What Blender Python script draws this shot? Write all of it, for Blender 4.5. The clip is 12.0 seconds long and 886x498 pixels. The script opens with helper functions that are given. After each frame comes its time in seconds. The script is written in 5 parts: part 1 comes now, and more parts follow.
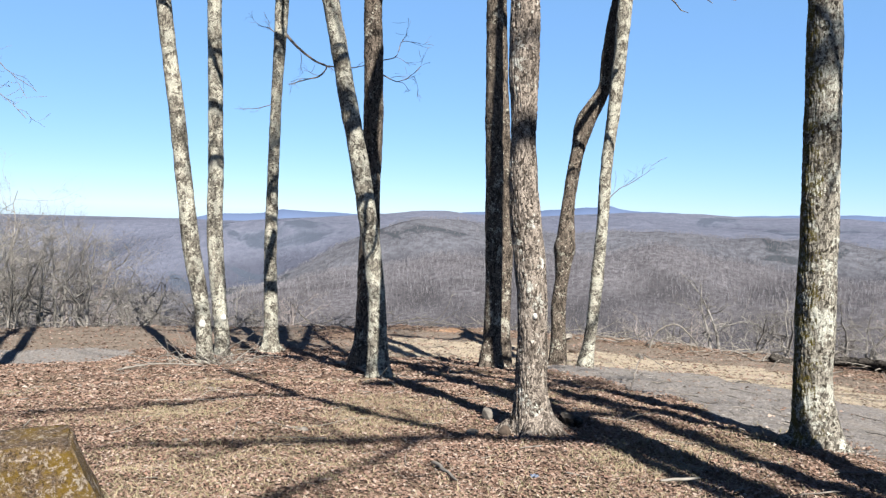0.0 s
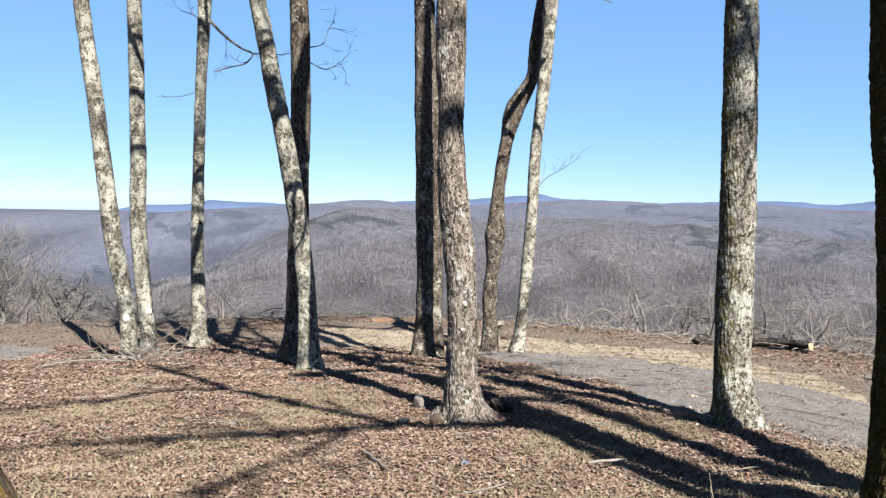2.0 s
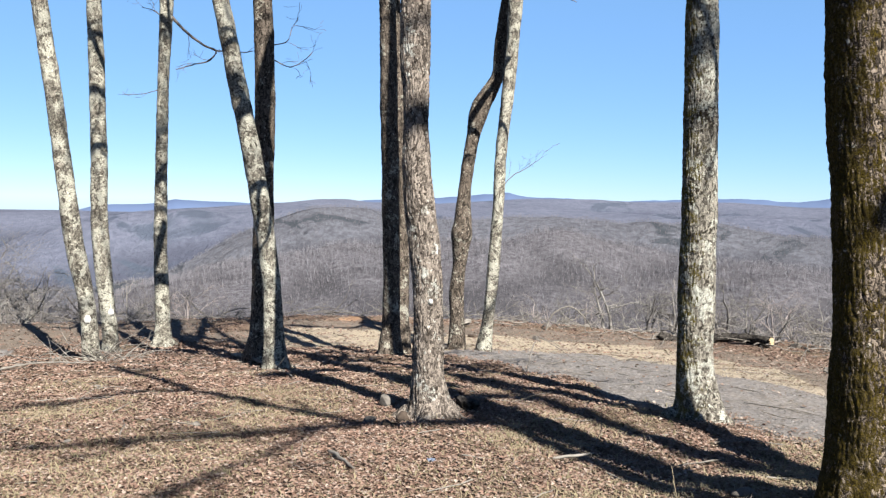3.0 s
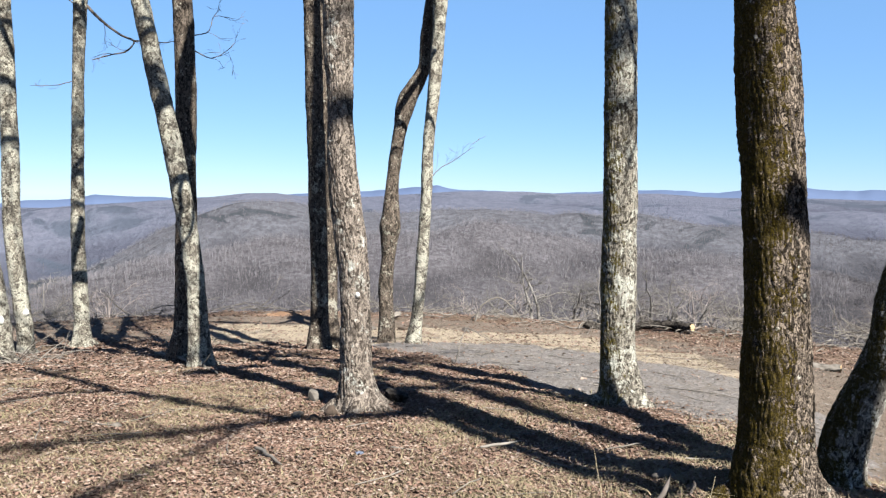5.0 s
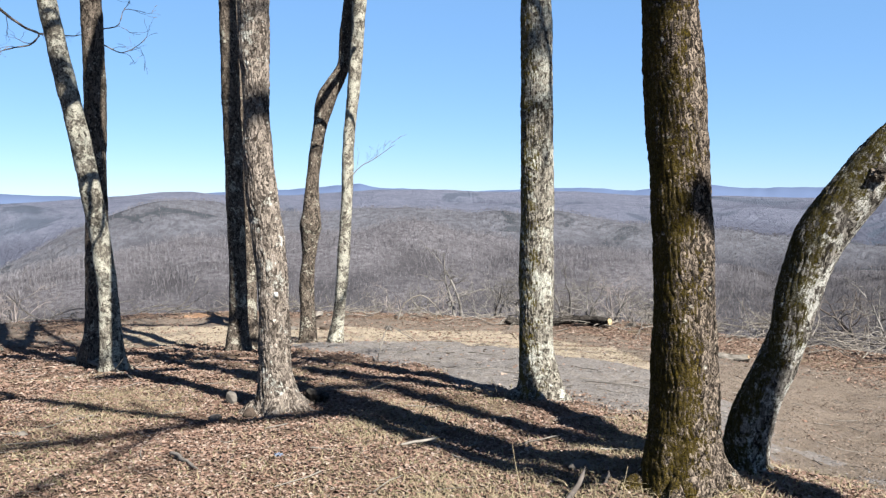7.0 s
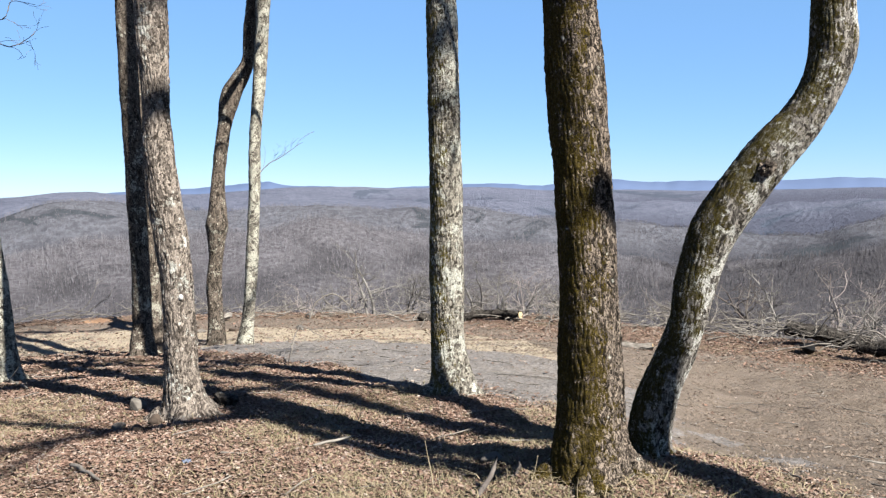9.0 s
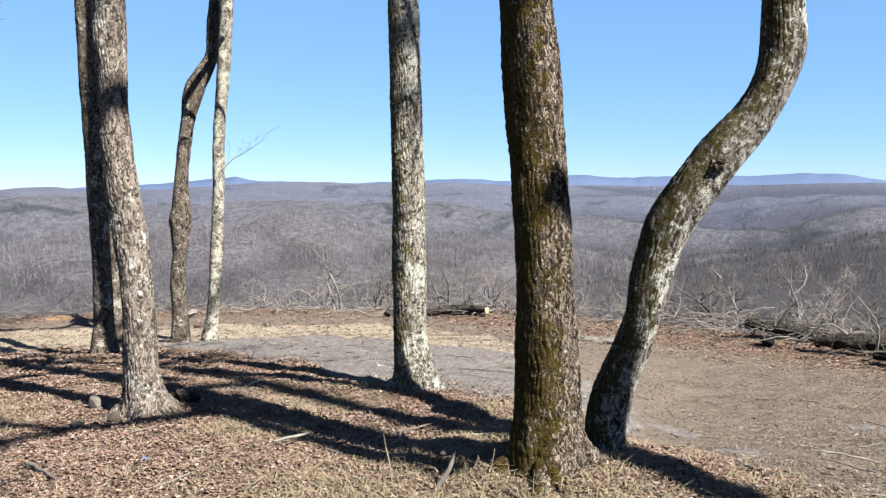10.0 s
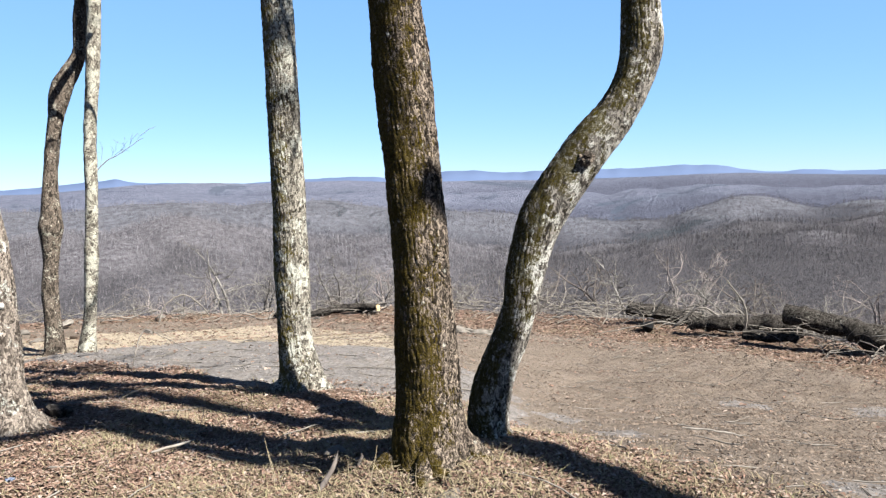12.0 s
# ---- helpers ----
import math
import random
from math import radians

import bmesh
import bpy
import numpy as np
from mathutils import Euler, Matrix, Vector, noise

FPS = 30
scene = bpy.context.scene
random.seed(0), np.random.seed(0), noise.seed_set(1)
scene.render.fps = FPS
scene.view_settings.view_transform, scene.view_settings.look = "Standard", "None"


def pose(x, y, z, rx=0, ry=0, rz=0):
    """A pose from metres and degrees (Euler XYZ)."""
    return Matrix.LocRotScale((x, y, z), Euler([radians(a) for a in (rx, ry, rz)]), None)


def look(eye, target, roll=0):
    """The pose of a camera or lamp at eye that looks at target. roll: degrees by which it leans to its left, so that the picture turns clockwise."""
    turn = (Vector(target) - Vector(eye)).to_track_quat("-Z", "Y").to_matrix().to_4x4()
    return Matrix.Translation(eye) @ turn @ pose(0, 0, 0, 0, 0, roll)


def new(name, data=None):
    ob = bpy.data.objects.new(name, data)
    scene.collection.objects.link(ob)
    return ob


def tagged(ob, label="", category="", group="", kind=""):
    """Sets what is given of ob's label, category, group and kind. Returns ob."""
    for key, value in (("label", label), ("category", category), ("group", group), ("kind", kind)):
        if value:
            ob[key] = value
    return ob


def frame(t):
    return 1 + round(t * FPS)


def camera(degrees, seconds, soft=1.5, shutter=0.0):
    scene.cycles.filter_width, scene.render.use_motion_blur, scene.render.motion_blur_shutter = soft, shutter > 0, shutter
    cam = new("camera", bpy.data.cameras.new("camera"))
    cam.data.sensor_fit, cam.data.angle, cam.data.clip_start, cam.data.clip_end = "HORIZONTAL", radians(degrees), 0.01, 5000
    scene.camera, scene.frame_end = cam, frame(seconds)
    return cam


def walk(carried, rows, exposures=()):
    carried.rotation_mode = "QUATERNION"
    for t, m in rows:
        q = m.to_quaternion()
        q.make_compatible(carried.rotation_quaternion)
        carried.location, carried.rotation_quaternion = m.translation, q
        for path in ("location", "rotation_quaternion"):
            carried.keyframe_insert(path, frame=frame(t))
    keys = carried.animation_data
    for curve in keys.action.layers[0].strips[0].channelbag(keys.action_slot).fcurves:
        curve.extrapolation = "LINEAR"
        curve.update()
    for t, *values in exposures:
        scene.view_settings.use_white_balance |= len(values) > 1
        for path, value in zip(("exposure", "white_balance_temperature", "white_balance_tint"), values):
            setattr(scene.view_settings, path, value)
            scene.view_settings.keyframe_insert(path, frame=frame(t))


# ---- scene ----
cam = camera(57.45, 12.0, 1.3)
PATH = [
    (0, (0.000, -0.000, 1.650), (0.0422, 1.9976, 1.5620), 1.81),
    (0.5, (0.008, 0.003, 1.650), (0.0969, 1.9990, 1.5543), 1.58),
    (1, (0.016, -0.004, 1.646), (0.1476, 1.9885, 1.5381), 1.50),
    (1.5, (0.025, 0.005, 1.648), (0.1945, 1.9943, 1.5373), 1.44),
    (2, (0.033, 0.013, 1.647), (0.2405, 1.9989, 1.5365), 1.31),
    (2.5, (0.042, 0.014, 1.645), (0.2907, 1.9955, 1.5363), 1.14),
    (3, (0.047, 0.008, 1.642), (0.3344, 1.9835, 1.5299), 1.13),
    (5, (0.075, -0.006, 1.639), (0.5317, 1.9373, 1.5122), 0.68),
    (5.5, (0.089, -0.012, 1.637), (0.6098, 1.9141, 1.5009), 0.28),
    (6, (0.098, -0.011, 1.637), (0.6655, 1.9016, 1.4974), 0.28),
    (6.5, (0.100, -0.017, 1.638), (0.7066, 1.8844, 1.5043), 0.46),
    (8.5, (0.108, -0.036, 1.640), (0.8822, 1.8032, 1.5092), 0.11),
    (9, (0.115, -0.036, 1.642), (0.9548, 1.7737, 1.5048), -0.21),
    (9.5, (0.116, -0.052, 1.643), (0.9789, 1.7458, 1.4922), -1.00),
    (10, (0.158, -0.089, 1.645), (1.0649, 1.6874, 1.4964), -0.17),
    (10.5, (0.183, -0.113, 1.648), (1.1520, 1.6307, 1.4991), -0.26),
    (11, (0.192, -0.125, 1.646), (1.2012, 1.5949, 1.4902), -0.93),
    (11.5, (0.211, -0.137, 1.646), (1.2833, 1.5437, 1.4855), -1.34),
    (12, (0.227, -0.151, 1.647), (1.3588, 1.4903, 1.4879), -1.40),
]
walk(cam, [(t, look(eye, target, roll)) for t, eye, target, roll in PATH], exposures=((0.0, 2.39), (6.0, 2.38), (10.0, 2.44), (11.0, 2.52), (12.0, 2.57)))

# ---------------------------------------------------------------- light
SUN_EL, SUN_AZ = 42.0, 160.2          # azimuth clockwise from +y
SUN_TO = Vector((math.sin(radians(SUN_AZ)) * math.cos(radians(SUN_EL)), math.cos(radians(SUN_AZ)) * math.cos(radians(SUN_EL)), math.sin(radians(SUN_EL))))
world = bpy.data.worlds.new("clear_sky")
scene.world = world
world.use_nodes = True
wn = world.node_tree.nodes
sky = wn.new("ShaderNodeTexSky")
sky.sky_type, sky.sun_disc = "NISHITA", False
sky.sun_elevation, sky.sun_rotation = radians(SUN_EL), radians(SUN_AZ)
sky.altitude, sky.air_density, sky.dust_density, sky.ozone_density = 2700, 1.0, 0.04, 5.2


def sky_mix(blend, fac, a, colour):
    """One step of tinting the clear sky; colour is a colour or another output."""
    n = wn.new("ShaderNodeMix")
    n.data_type, n.blend_type = "RGBA", blend
    n.inputs[0].default_value = fac
    world.node_tree.links.new(a, n.inputs[6])
    if isinstance(colour, tuple):
        n.inputs[7].default_value = (*colour, 1)
    else:
        world.node_tree.links.new(colour, n.inputs[7])
    return n.outputs[2]


deep = sky_mix("MULTIPLY", 1.0, sky.outputs[0], sky.outputs[0])
deep = sky_mix("MULTIPLY", 1.0, deep, (1.37, 0.65, 0.331))
deep = sky_mix("DARKEN", 1.0, deep, (0.905, 1.98, 3.75))      # dry mountain air: an even blue low down, deep blue overhead
wn["Background"].inputs["Strength"].default_value = 0.05
world.node_tree.links.new(sky_mix("MIX", 0.38, deep, sky_mix("MULTIPLY", 1.0, sky.outputs[0], (0.8, 0.78, 0.74))), wn["Background"].inputs["Color"])
sun = new("sun", bpy.data.lights.new("sun", "SUN"))
sun.data.energy, sun.data.angle, sun.data.color = 5.0, radians(0.45), (1.0, 0.95, 0.87)
sun.matrix_world = look(SUN_TO * 60, (0, 0, 0))

# ---------------------------------------------------------------- ground form
RIM_AZ = [-180, -60, -30, -14, 2, 14, 19, 25, 32, 39, 46, 54, 60, 66, 90, 180]
RIM_R = [22, 20, 19.6, 18.9, 19.4, 18.7, 18.3, 17.4, 17.8, 17.0, 16.7, 15.9, 15.0, 13.6, 14, 22]
KNOLL_D = [0, 5, 7, 9, 10.6, 11.5, 14, 15, 18, 26, 60]
KNOLL_Z = [0.02, 0, -0.08, -0.26, -0.44, -0.54, -0.9, -1.0, -1.06, -1.25, -4.2]
CUT_Z = [0.02, -0.02, -0.42, -0.8, -0.95, -1.0, -1.1, -1.12, -1.16, -1.3, -4.2]
FALL_D = [0, 2, 6, 15, 40, 100, 250]
FALL_Z = [0, 0.35, 2.2, 7, 20, 40, 50]
# wooded ridges one behind another: distance, bearings, and the height of each crest as an angle from the eye
RIDGES = [
    (640, [-60, -36, -17.4, -11.1, -9, -6.7, -2.9, 0.9, 4, 9.1, 12.7, 16.3, 20.2, 23.6, 28, 34.8, 37.4, 42, 49, 52.6, 56, 59.3, 63.4, 68, 90],
     [-8, -8, -7.5, -5.7, -4.9, -4.3, -3.7, -3.2, -3.0, -2.9, -2.8, -2.7, -2.8, -3.2, -3.4, -3.7, -4.5, -5.0, -4.5, -4.1, -3.7, -3.1, -2.5, -2.2, -2.2]),
    (1150, [-60, -15, -11.5, -9.3, -6.2, -3, -0.7, 1.5, 4, 8, 12, 16, 20, 25, 30, 36, 42, 47, 50, 51.7, 54.3, 57.7, 59.3, 63, 68, 90],
     [-6, -6, -5.4, -4.4, -2.4, -1.2, -0.5, -0.4, -0.8, -1.2, -1.05, -0.85, -0.95, -1.3, -1.5, -1.9, -2.5, -2.9, -2.6, -2.1, -1.45, -1.7, -2.1, -1.9, -1.5, -1.5]),
    (1800, [-60, -36, -21, -19.3, -17.3, -13.9, -10, -6, -2, 3, 8, 14, 20, 26, 31, 36, 41, 46, 50, 55, 60, 68, 90],
     [-5, -5, -3.7, -2.6, -1.9, -1.15, -0.85, -0.75, -0.5, -0.6, -0.55, -0.2, -0.35, -0.6, -0.4, -0.7, -0.6, -0.9, -0.6, -0.6, -0.8, -0.6, -0.6]),
]
DIP_R, DIP_DROP = (900, 1450, 2150), (30, 34, 30)
MID_AZ = [-60, -28, -23, -16, -14, -11, -8, -2.6, -0.6, 1.4, 3, 8, 14, 19, 21, 28, 32, 38, 42, 49, 52, 55, 58, 64, 90]
MID_EL = [-1.4, -1.36, -1.25, -0.9, -1.1, -0.77, -0.56, -0.12, 0.14, 0.2, 0.0, 0.0, 0.45, 0.5, 0.36, 0.45, 0.2, 0.22, 0.12, 0.2, 0.28, 0.3, 0.14, -0.08, -0.1]


def waves(x, y, scale, seed):
    """Smooth rolling relief between about -1 and 1."""
    rng = np.random.RandomState(seed)
    out = 0
    for k in range(7):
        a, p, f = rng.rand() * 6.28, rng.rand() * 6.28, (0.6 + 1.2 * rng.rand()) / scale
        out = out + np.sin(6.28 * f * (x * np.cos(a) + y * np.sin(a)) + p + 0.8 * np.sin(6.28 * f * 0.5 * (x * np.sin(a) - y * np.cos(a)) + p))
    return out / 3.6


def ground_z(x, y):
    """Height of the ground at x, y (numpy arrays)."""
    x, y = np.asarray(x, float), np.asarray(y, float)
    d = np.hypot(x, y)
    az = np.degrees(np.arctan2(x, y))
    rim = np.interp(az, RIM_AZ, RIM_R)
    side = np.clip((az - 33) / 14, 0, 1) * np.clip((110 - az) / 30, 0, 1)
    side = side * side * (3 - 2 * side)
    dd = np.minimum(d, rim)
    z = np.interp(dd, KNOLL_D, KNOLL_Z) * (1 - side) + np.interp(dd, KNOLL_D, CUT_Z) * side
    z = z + 0.16 * np.exp(-((x - 2.75) ** 2 + (y - 3.5) ** 2) / 0.7)
    z = z - np.interp(d - rim, FALL_D, FALL_Z)
    stops, levels = [250, 390], [-54 + 0 * az, -66 + 0 * az]
    for (crest_r, bearings, angles), dip_r, drop in zip(RIDGES, DIP_R, DIP_DROP):
        slope = np.tan(np.radians(np.interp(az, bearings, angles)))
        stops += [crest_r, dip_r]
        levels += [1.65 + crest_r * slope, 1.65 + dip_r * slope - drop]
    stops += [2600, 3600]
    levels += [1.65 + 2600 * np.tan(np.radians(np.interp(az, MID_AZ, MID_EL))), -70 + 0 * az]
    far = levels[0]
    for k in range(len(stops) - 1):
        u = np.clip((d - stops[k]) / (stops[k + 1] - stops[k]), 0, 1)
        far = far + (levels[k + 1] - levels[k]) * u * u * (3 - 2 * u)
    calm = np.clip((d - 250) / 300, 0, 1) * np.clip((2450 - d) / 300, 0, 1)
    far = far + calm * ((np.abs(waves(x, y, 420, 8)) - 0.4) * 6 + (np.abs(waves(x, y, 190, 9)) - 0.4) * 5 + waves(x, y, 80, 10) * 1.2)
    w = np.clip((d - 150) / 200, 0, 1)
    w = w * w * (3 - 2 * w)
    return z * (1 - w) + far * w


def gz(x, y):
    return float(ground_z(x, y))


def polar(az, d, up=0.0):
    x, y = d * math.sin(radians(az)), d * math.cos(radians(az))
    return Vector((x, y, gz(x, y) + up))


# ---------------------------------------------------------------- materials
def material(name):
    m = bpy.data.materials.new(name)
    m.use_nodes = True
    nt = m.node_tree
    b = nt.nodes["Principled BSDF"]
    b.inputs["Specular IOR Level"].default_value = 0.06
    return m, nt, b


def node(nt, kind, inputs=None, operation=None):
    n = nt.nodes.new(kind)
    if operation:
        n.operation = operation
    for k, v in (inputs or {}).items():
        if hasattr(v, "is_output"):
            nt.links.new(v, n.inputs[k])
        else:
            n.inputs[k].default_value = v
    return n


def noise_tex(nt, vec, scale, detail=4.0, rough=0.6, dist=0.0):
    return node(nt, "ShaderNodeTexNoise", {"Vector": vec, "Scale": scale, "Detail": detail, "Roughness": rough, "Distortion": dist}).outputs["Fac"]


def ramp(nt, fac, *stops):
    r = nt.nodes.new("ShaderNodeValToRGB")
    nt.links.new(fac, r.inputs[0])
    while len(r.color_ramp.elements) < len(stops):
        r.color_ramp.elements.new(0.5)
    for e, (p, c) in zip(r.color_ramp.elements, stops):
        e.position = p
        e.color = (c, c, c, 1) if isinstance(c, (int, float)) else (*c, 1)
    return r.outputs[0]


def mix(nt, fac, a, b, how="MIX"):
    m = nt.nodes.new("ShaderNodeMix")
    m.data_type, m.blend_type = "RGBA", how
    for sock, v in ((m.inputs[0], fac), (m.inputs[6], a), (m.inputs[7], b)):
        if hasattr(v, "is_output"):
            nt.links.new(v, sock)
        elif isinstance(v, tuple):
            sock.default_value = (*v, 1)
        else:
            sock.default_value = v
    return m.outputs[2]


def maths(nt, op, a, b=0.0):
    m = nt.nodes.new("ShaderNodeMath")
    m.operation, m.use_clamp = op, op in ("ADD", "SUBTRACT", "MULTIPLY")
    for sock, v in ((m.inputs[0], a), (m.inputs[1], b)):
        if hasattr(v, "is_output"):
            nt.links.new(v, sock)
        else:
            sock.default_value = v
    return m.outputs[0]


def bump(nt, b, height, strength, distance):
    n = node(nt, "ShaderNodeBump", {"Height": height, "Strength": strength, "Distance": distance})
    nt.links.new(n.outputs[0], b.inputs["Normal"])


def place(nt, scale=(1, 1, 1)):
    g = nt.nodes.new("ShaderNodeNewGeometry")
    return node(nt, "ShaderNodeMapping", {"Vector": g.outputs["Position"], "Scale": scale}).outputs[0], g


def bark_material(name, dark, light, lichen, lichen_amount, moss_amount, cells=60.0, moss=(0.0477, 0.0362, 0.00385), stretch=0.5, crack_width=1.0, relief=0.006):
    """Flaky bark: small plates parted by dark cracks, crusts and round spots of lichen, moss on the west side."""
    m, nt, b = material(name)
    pos, g = place(nt)
    tall0, _ = place(nt, (1, 1, stretch))
    warp = node(nt, "ShaderNodeTexNoise", {"Vector": pos, "Scale": 17.0, "Detail": 4.0}).outputs["Color"]
    tall = node(nt, "ShaderNodeVectorMath", {0: tall0, 1: node(nt, "ShaderNodeVectorMath", {0: warp, "Scale": 0.09}, operation="SCALE").outputs[0]}, operation="ADD").outputs[0]
    crack = node(nt, "ShaderNodeTexVoronoi", {"Vector": tall, "Scale": cells, "Randomness": 1.0})
    crack.feature = "DISTANCE_TO_EDGE"
    cell = node(nt, "ShaderNodeTexVoronoi", {"Vector": tall, "Scale": cells, "Randomness": 1.0})
    tone = nt.nodes.new("ShaderNodeSeparateColor")
    nt.links.new(cell.outputs["Color"], tone.inputs[0])
    plates = ramp(nt, maths(nt, "ADD", crack.outputs["Distance"], maths(nt, "MULTIPLY", noise_tex(nt, pos, 60, 3, 0.6), 0.12)), (0.035 * crack_width, 0.06), (0.04 + 0.11 * crack_width, 1.0))
    fine = noise_tex(nt, tall, 120, 5, 0.75)
    grain = noise_tex(nt, pos, 95, 4, 0.7)
    shade = maths(nt, "ADD", maths(nt, "MULTIPLY", tone.outputs[0], 0.45), maths(nt, "MULTIPLY", noise_tex(nt, tall, 22, 5, 0.7), 0.55))
    col = mix(nt, ramp(nt, shade, (0.3, 0.0), (0.62, 1.0)), dark, light)
    col = mix(nt, ramp(nt, fine, (0.36, 0.5), (0.6, 0.0)), col, tuple(c * 0.45 for c in dark))
    big = noise_tex(nt, pos, 5.5, 4, 0.6, 0.5)
    spot = noise_tex(nt, pos, 24.0, 5, 0.75)
    patch = maths(nt, "ADD", maths(nt, "MULTIPLY", big, 0.5), maths(nt, "MULTIPLY", spot, 0.5))
    edge = 0.615 - 0.15 * lichen_amount
    lf = ramp(nt, patch, (edge, 0.0), (edge + 0.022, 0.9))
    lcol = mix(nt, ramp(nt, grain, (0.35, 0.0), (0.65, 1.0)), tuple(c * 0.6 for c in lichen), lichen)
    col = mix(nt, lf, col, lcol)
    dots = node(nt, "ShaderNodeTexVoronoi", {"Vector": node(nt, "ShaderNodeVectorMath", {0: pos, 1: node(nt, "ShaderNodeVectorMath", {0: warp, "Scale": 0.03}, operation="SCALE").outputs[0]}, operation="ADD").outputs[0], "Scale": 12.0, "Randomness": 1.0}).outputs["Distance"]
    col = mix(nt, ramp(nt, dots, (0.1, 0.6), (0.16, 0.0)), col, tuple(min(1, c * 1.2) for c in lichen))
    col = mix(nt, plates, tuple(c * 0.3 for c in dark), col)
    if moss_amount:
        sep = nt.nodes.new("ShaderNodeSeparateXYZ")
        nt.links.new(g.outputs["Normal"], sep.inputs[0])
        west = nt.nodes.new("ShaderNodeMath")
        west.operation = "MULTIPLY_ADD"
        nt.links.new(sep.outputs[0], west.inputs[0])
        west.inputs[1].default_value = -0.42
        nt.links.new(ramp(nt, noise_tex(nt, pos, 11.0, 8, 0.85), (0.36, 0.1), (0.64, 0.9)), west.inputs[2])
        thr = 1.3 - 0.3 * moss_amount
        mf = node(nt, "ShaderNodeMapRange", {"Value": west.outputs[0], "From Min": thr, "From Max": thr + 0.07}).outputs[0]
        mf = maths(nt, "MULTIPLY", mf, ramp(nt, fine, (0.3, 0.3), (0.55, 1.0)))
        col = mix(nt, mf, col, mix(nt, ramp(nt, grain, (0.3, 0.0), (0.7, 1.0)), tuple(c * 0.15 for c in moss), tuple(c * 1.9 for c in moss)))
    nt.links.new(col, b.inputs["Base Color"])
    b.inputs["Roughness"].default_value = 0.9
    h = maths(nt, "ADD", maths(nt, "MULTIPLY", plates, 0.55), maths(nt, "MULTIPLY", fine, 0.45))
    bump(nt, b, h, 1.0, relief)
    return m


BARK_OAK = bark_material("oak_bark", (0.024, 0.0195, 0.016), (0.178, 0.153, 0.131), (0.27, 0.27, 0.245), 0.32, 0.0, 62, stretch=0.26)
# Moss on these two is real, but darkened to paint their shaded west sides.
BARK_MOSS = bark_material("mossy_oak_bark", (0.008, 0.006, 0.0045), (0.165, 0.135, 0.108), (0.25, 0.25, 0.22), 0.0, 2.25, 60, (0.03, 0.0218, 0.0027), 0.3, 1.7, 0.013)
BARK_CURVE = bark_material("lichen_moss_shade_bark", (0.011, 0.009, 0.0075), (0.165, 0.153, 0.136), (0.3, 0.3, 0.277), 0.62, 2.05, 62, (0.022, 0.0175, 0.002), 0.45)
BARK_PALE = bark_material("pale_lichen_bark", (0.028, 0.0245, 0.0195), (0.155, 0.143, 0.12), (0.29, 0.285, 0.24), 0.78, 0.0, 50)
BARK_RIGHT = bark_material("grey_green_bark", (0.02, 0.017, 0.0135), (0.168, 0.156, 0.132), (0.27, 0.272, 0.238), 0.66, 1.6, 56, (0.042, 0.033, 0.004), 0.4)
BARK_DARK = bark_material("brown_bark", (0.013, 0.0105, 0.0085), (0.104, 0.086, 0.07), (0.24, 0.232, 0.197), 0.34, 0.0, 55, stretch=0.35)
LOG_BARK = bark_material("weathered_log_bark", (0.005, 0.0044, 0.0038), (0.044, 0.0395, 0.035), (0.1, 0.1, 0.09), 0.05, 0.0, 40, stretch=1.0)


def plain(name, a, b_col, scale=30.0, rough=0.9, depth=0.004):
    m, nt, b = material(name)
    pos, _ = place(nt)
    n = noise_tex(nt, pos, scale, 5, 0.65)
    n2 = noise_tex(nt, pos, scale * 0.13, 3, 0.5)
    f = maths(nt, "ADD", maths(nt, "MULTIPLY", n, 0.65), maths(nt, "MULTIPLY", n2, 0.35))
    nt.links.new(ramp(nt, f, (0.35, a), (0.65, b_col)), b.inputs["Base Color"])
    b.inputs["Roughness"].default_value = rough
    bump(nt, b, n, 0.7, depth)
    return m


def island(name, *stops, rough=0.85):
    m, nt, b = material(name)
    g = nt.nodes.new("ShaderNodeNewGeometry")
    nt.links.new(ramp(nt, g.outputs["Random Per Island"], *stops), b.inputs["Base Color"])
    b.inputs["Roughness"].default_value = rough
    return m


TWIG = plain("grey_twig_bark", (0.045, 0.0387, 0.0351), (0.0901, 0.0801, 0.0727), 14)
SLOPE_TWIG = plain("grey_pink_twig_bark", (0.0939, 0.0809, 0.077), (0.159, 0.142, 0.136), 9)
THICKET = island("thicket_bark", (0.0, (0.0566, 0.0495, 0.0468)), (0.5, (0.087, 0.0778, 0.0738)), (1.0, (0.136, 0.127, 0.12)))
SCRUB = plain("pale_scrub_bark", (0.036, 0.033, 0.031), (0.148, 0.141, 0.132), 7)
TWIG_PALE = plain("pale_twig_bark", (0.0793, 0.0735, 0.0657), (0.157, 0.149, 0.138), 5)
DEADWOOD = plain("weathered_dead_wood", (0.045, 0.0405, 0.0355), (0.142, 0.131, 0.117), 9)
CUT_WOOD = plain("fresh_cut_wood", (0.185, 0.131, 0.0732), (0.262, 0.204, 0.131), 40)
ROCK = plain("grey_rock", (0.04, 0.036, 0.032), (0.1, 0.091, 0.081), 20, 0.9, 0.01)
ROCK_BROWN = plain("brown_rock", (0.0263, 0.0201, 0.0156), (0.0556, 0.043, 0.0346), 20, 0.9, 0.01)
BLACK = plain("sooty_black", (0.00225, 0.00225, 0.00225), (0.00628, 0.00628, 0.00628), 20, 0.7)
CRUST = plain("white_lichen_crust", (0.2, 0.196, 0.18), (0.34, 0.335, 0.315), 45)
LITTER_SCRAP = plain("blue_foil", (0.0243, 0.0405, 0.0855), (0.112, 0.121, 0.133), 60, 0.35)
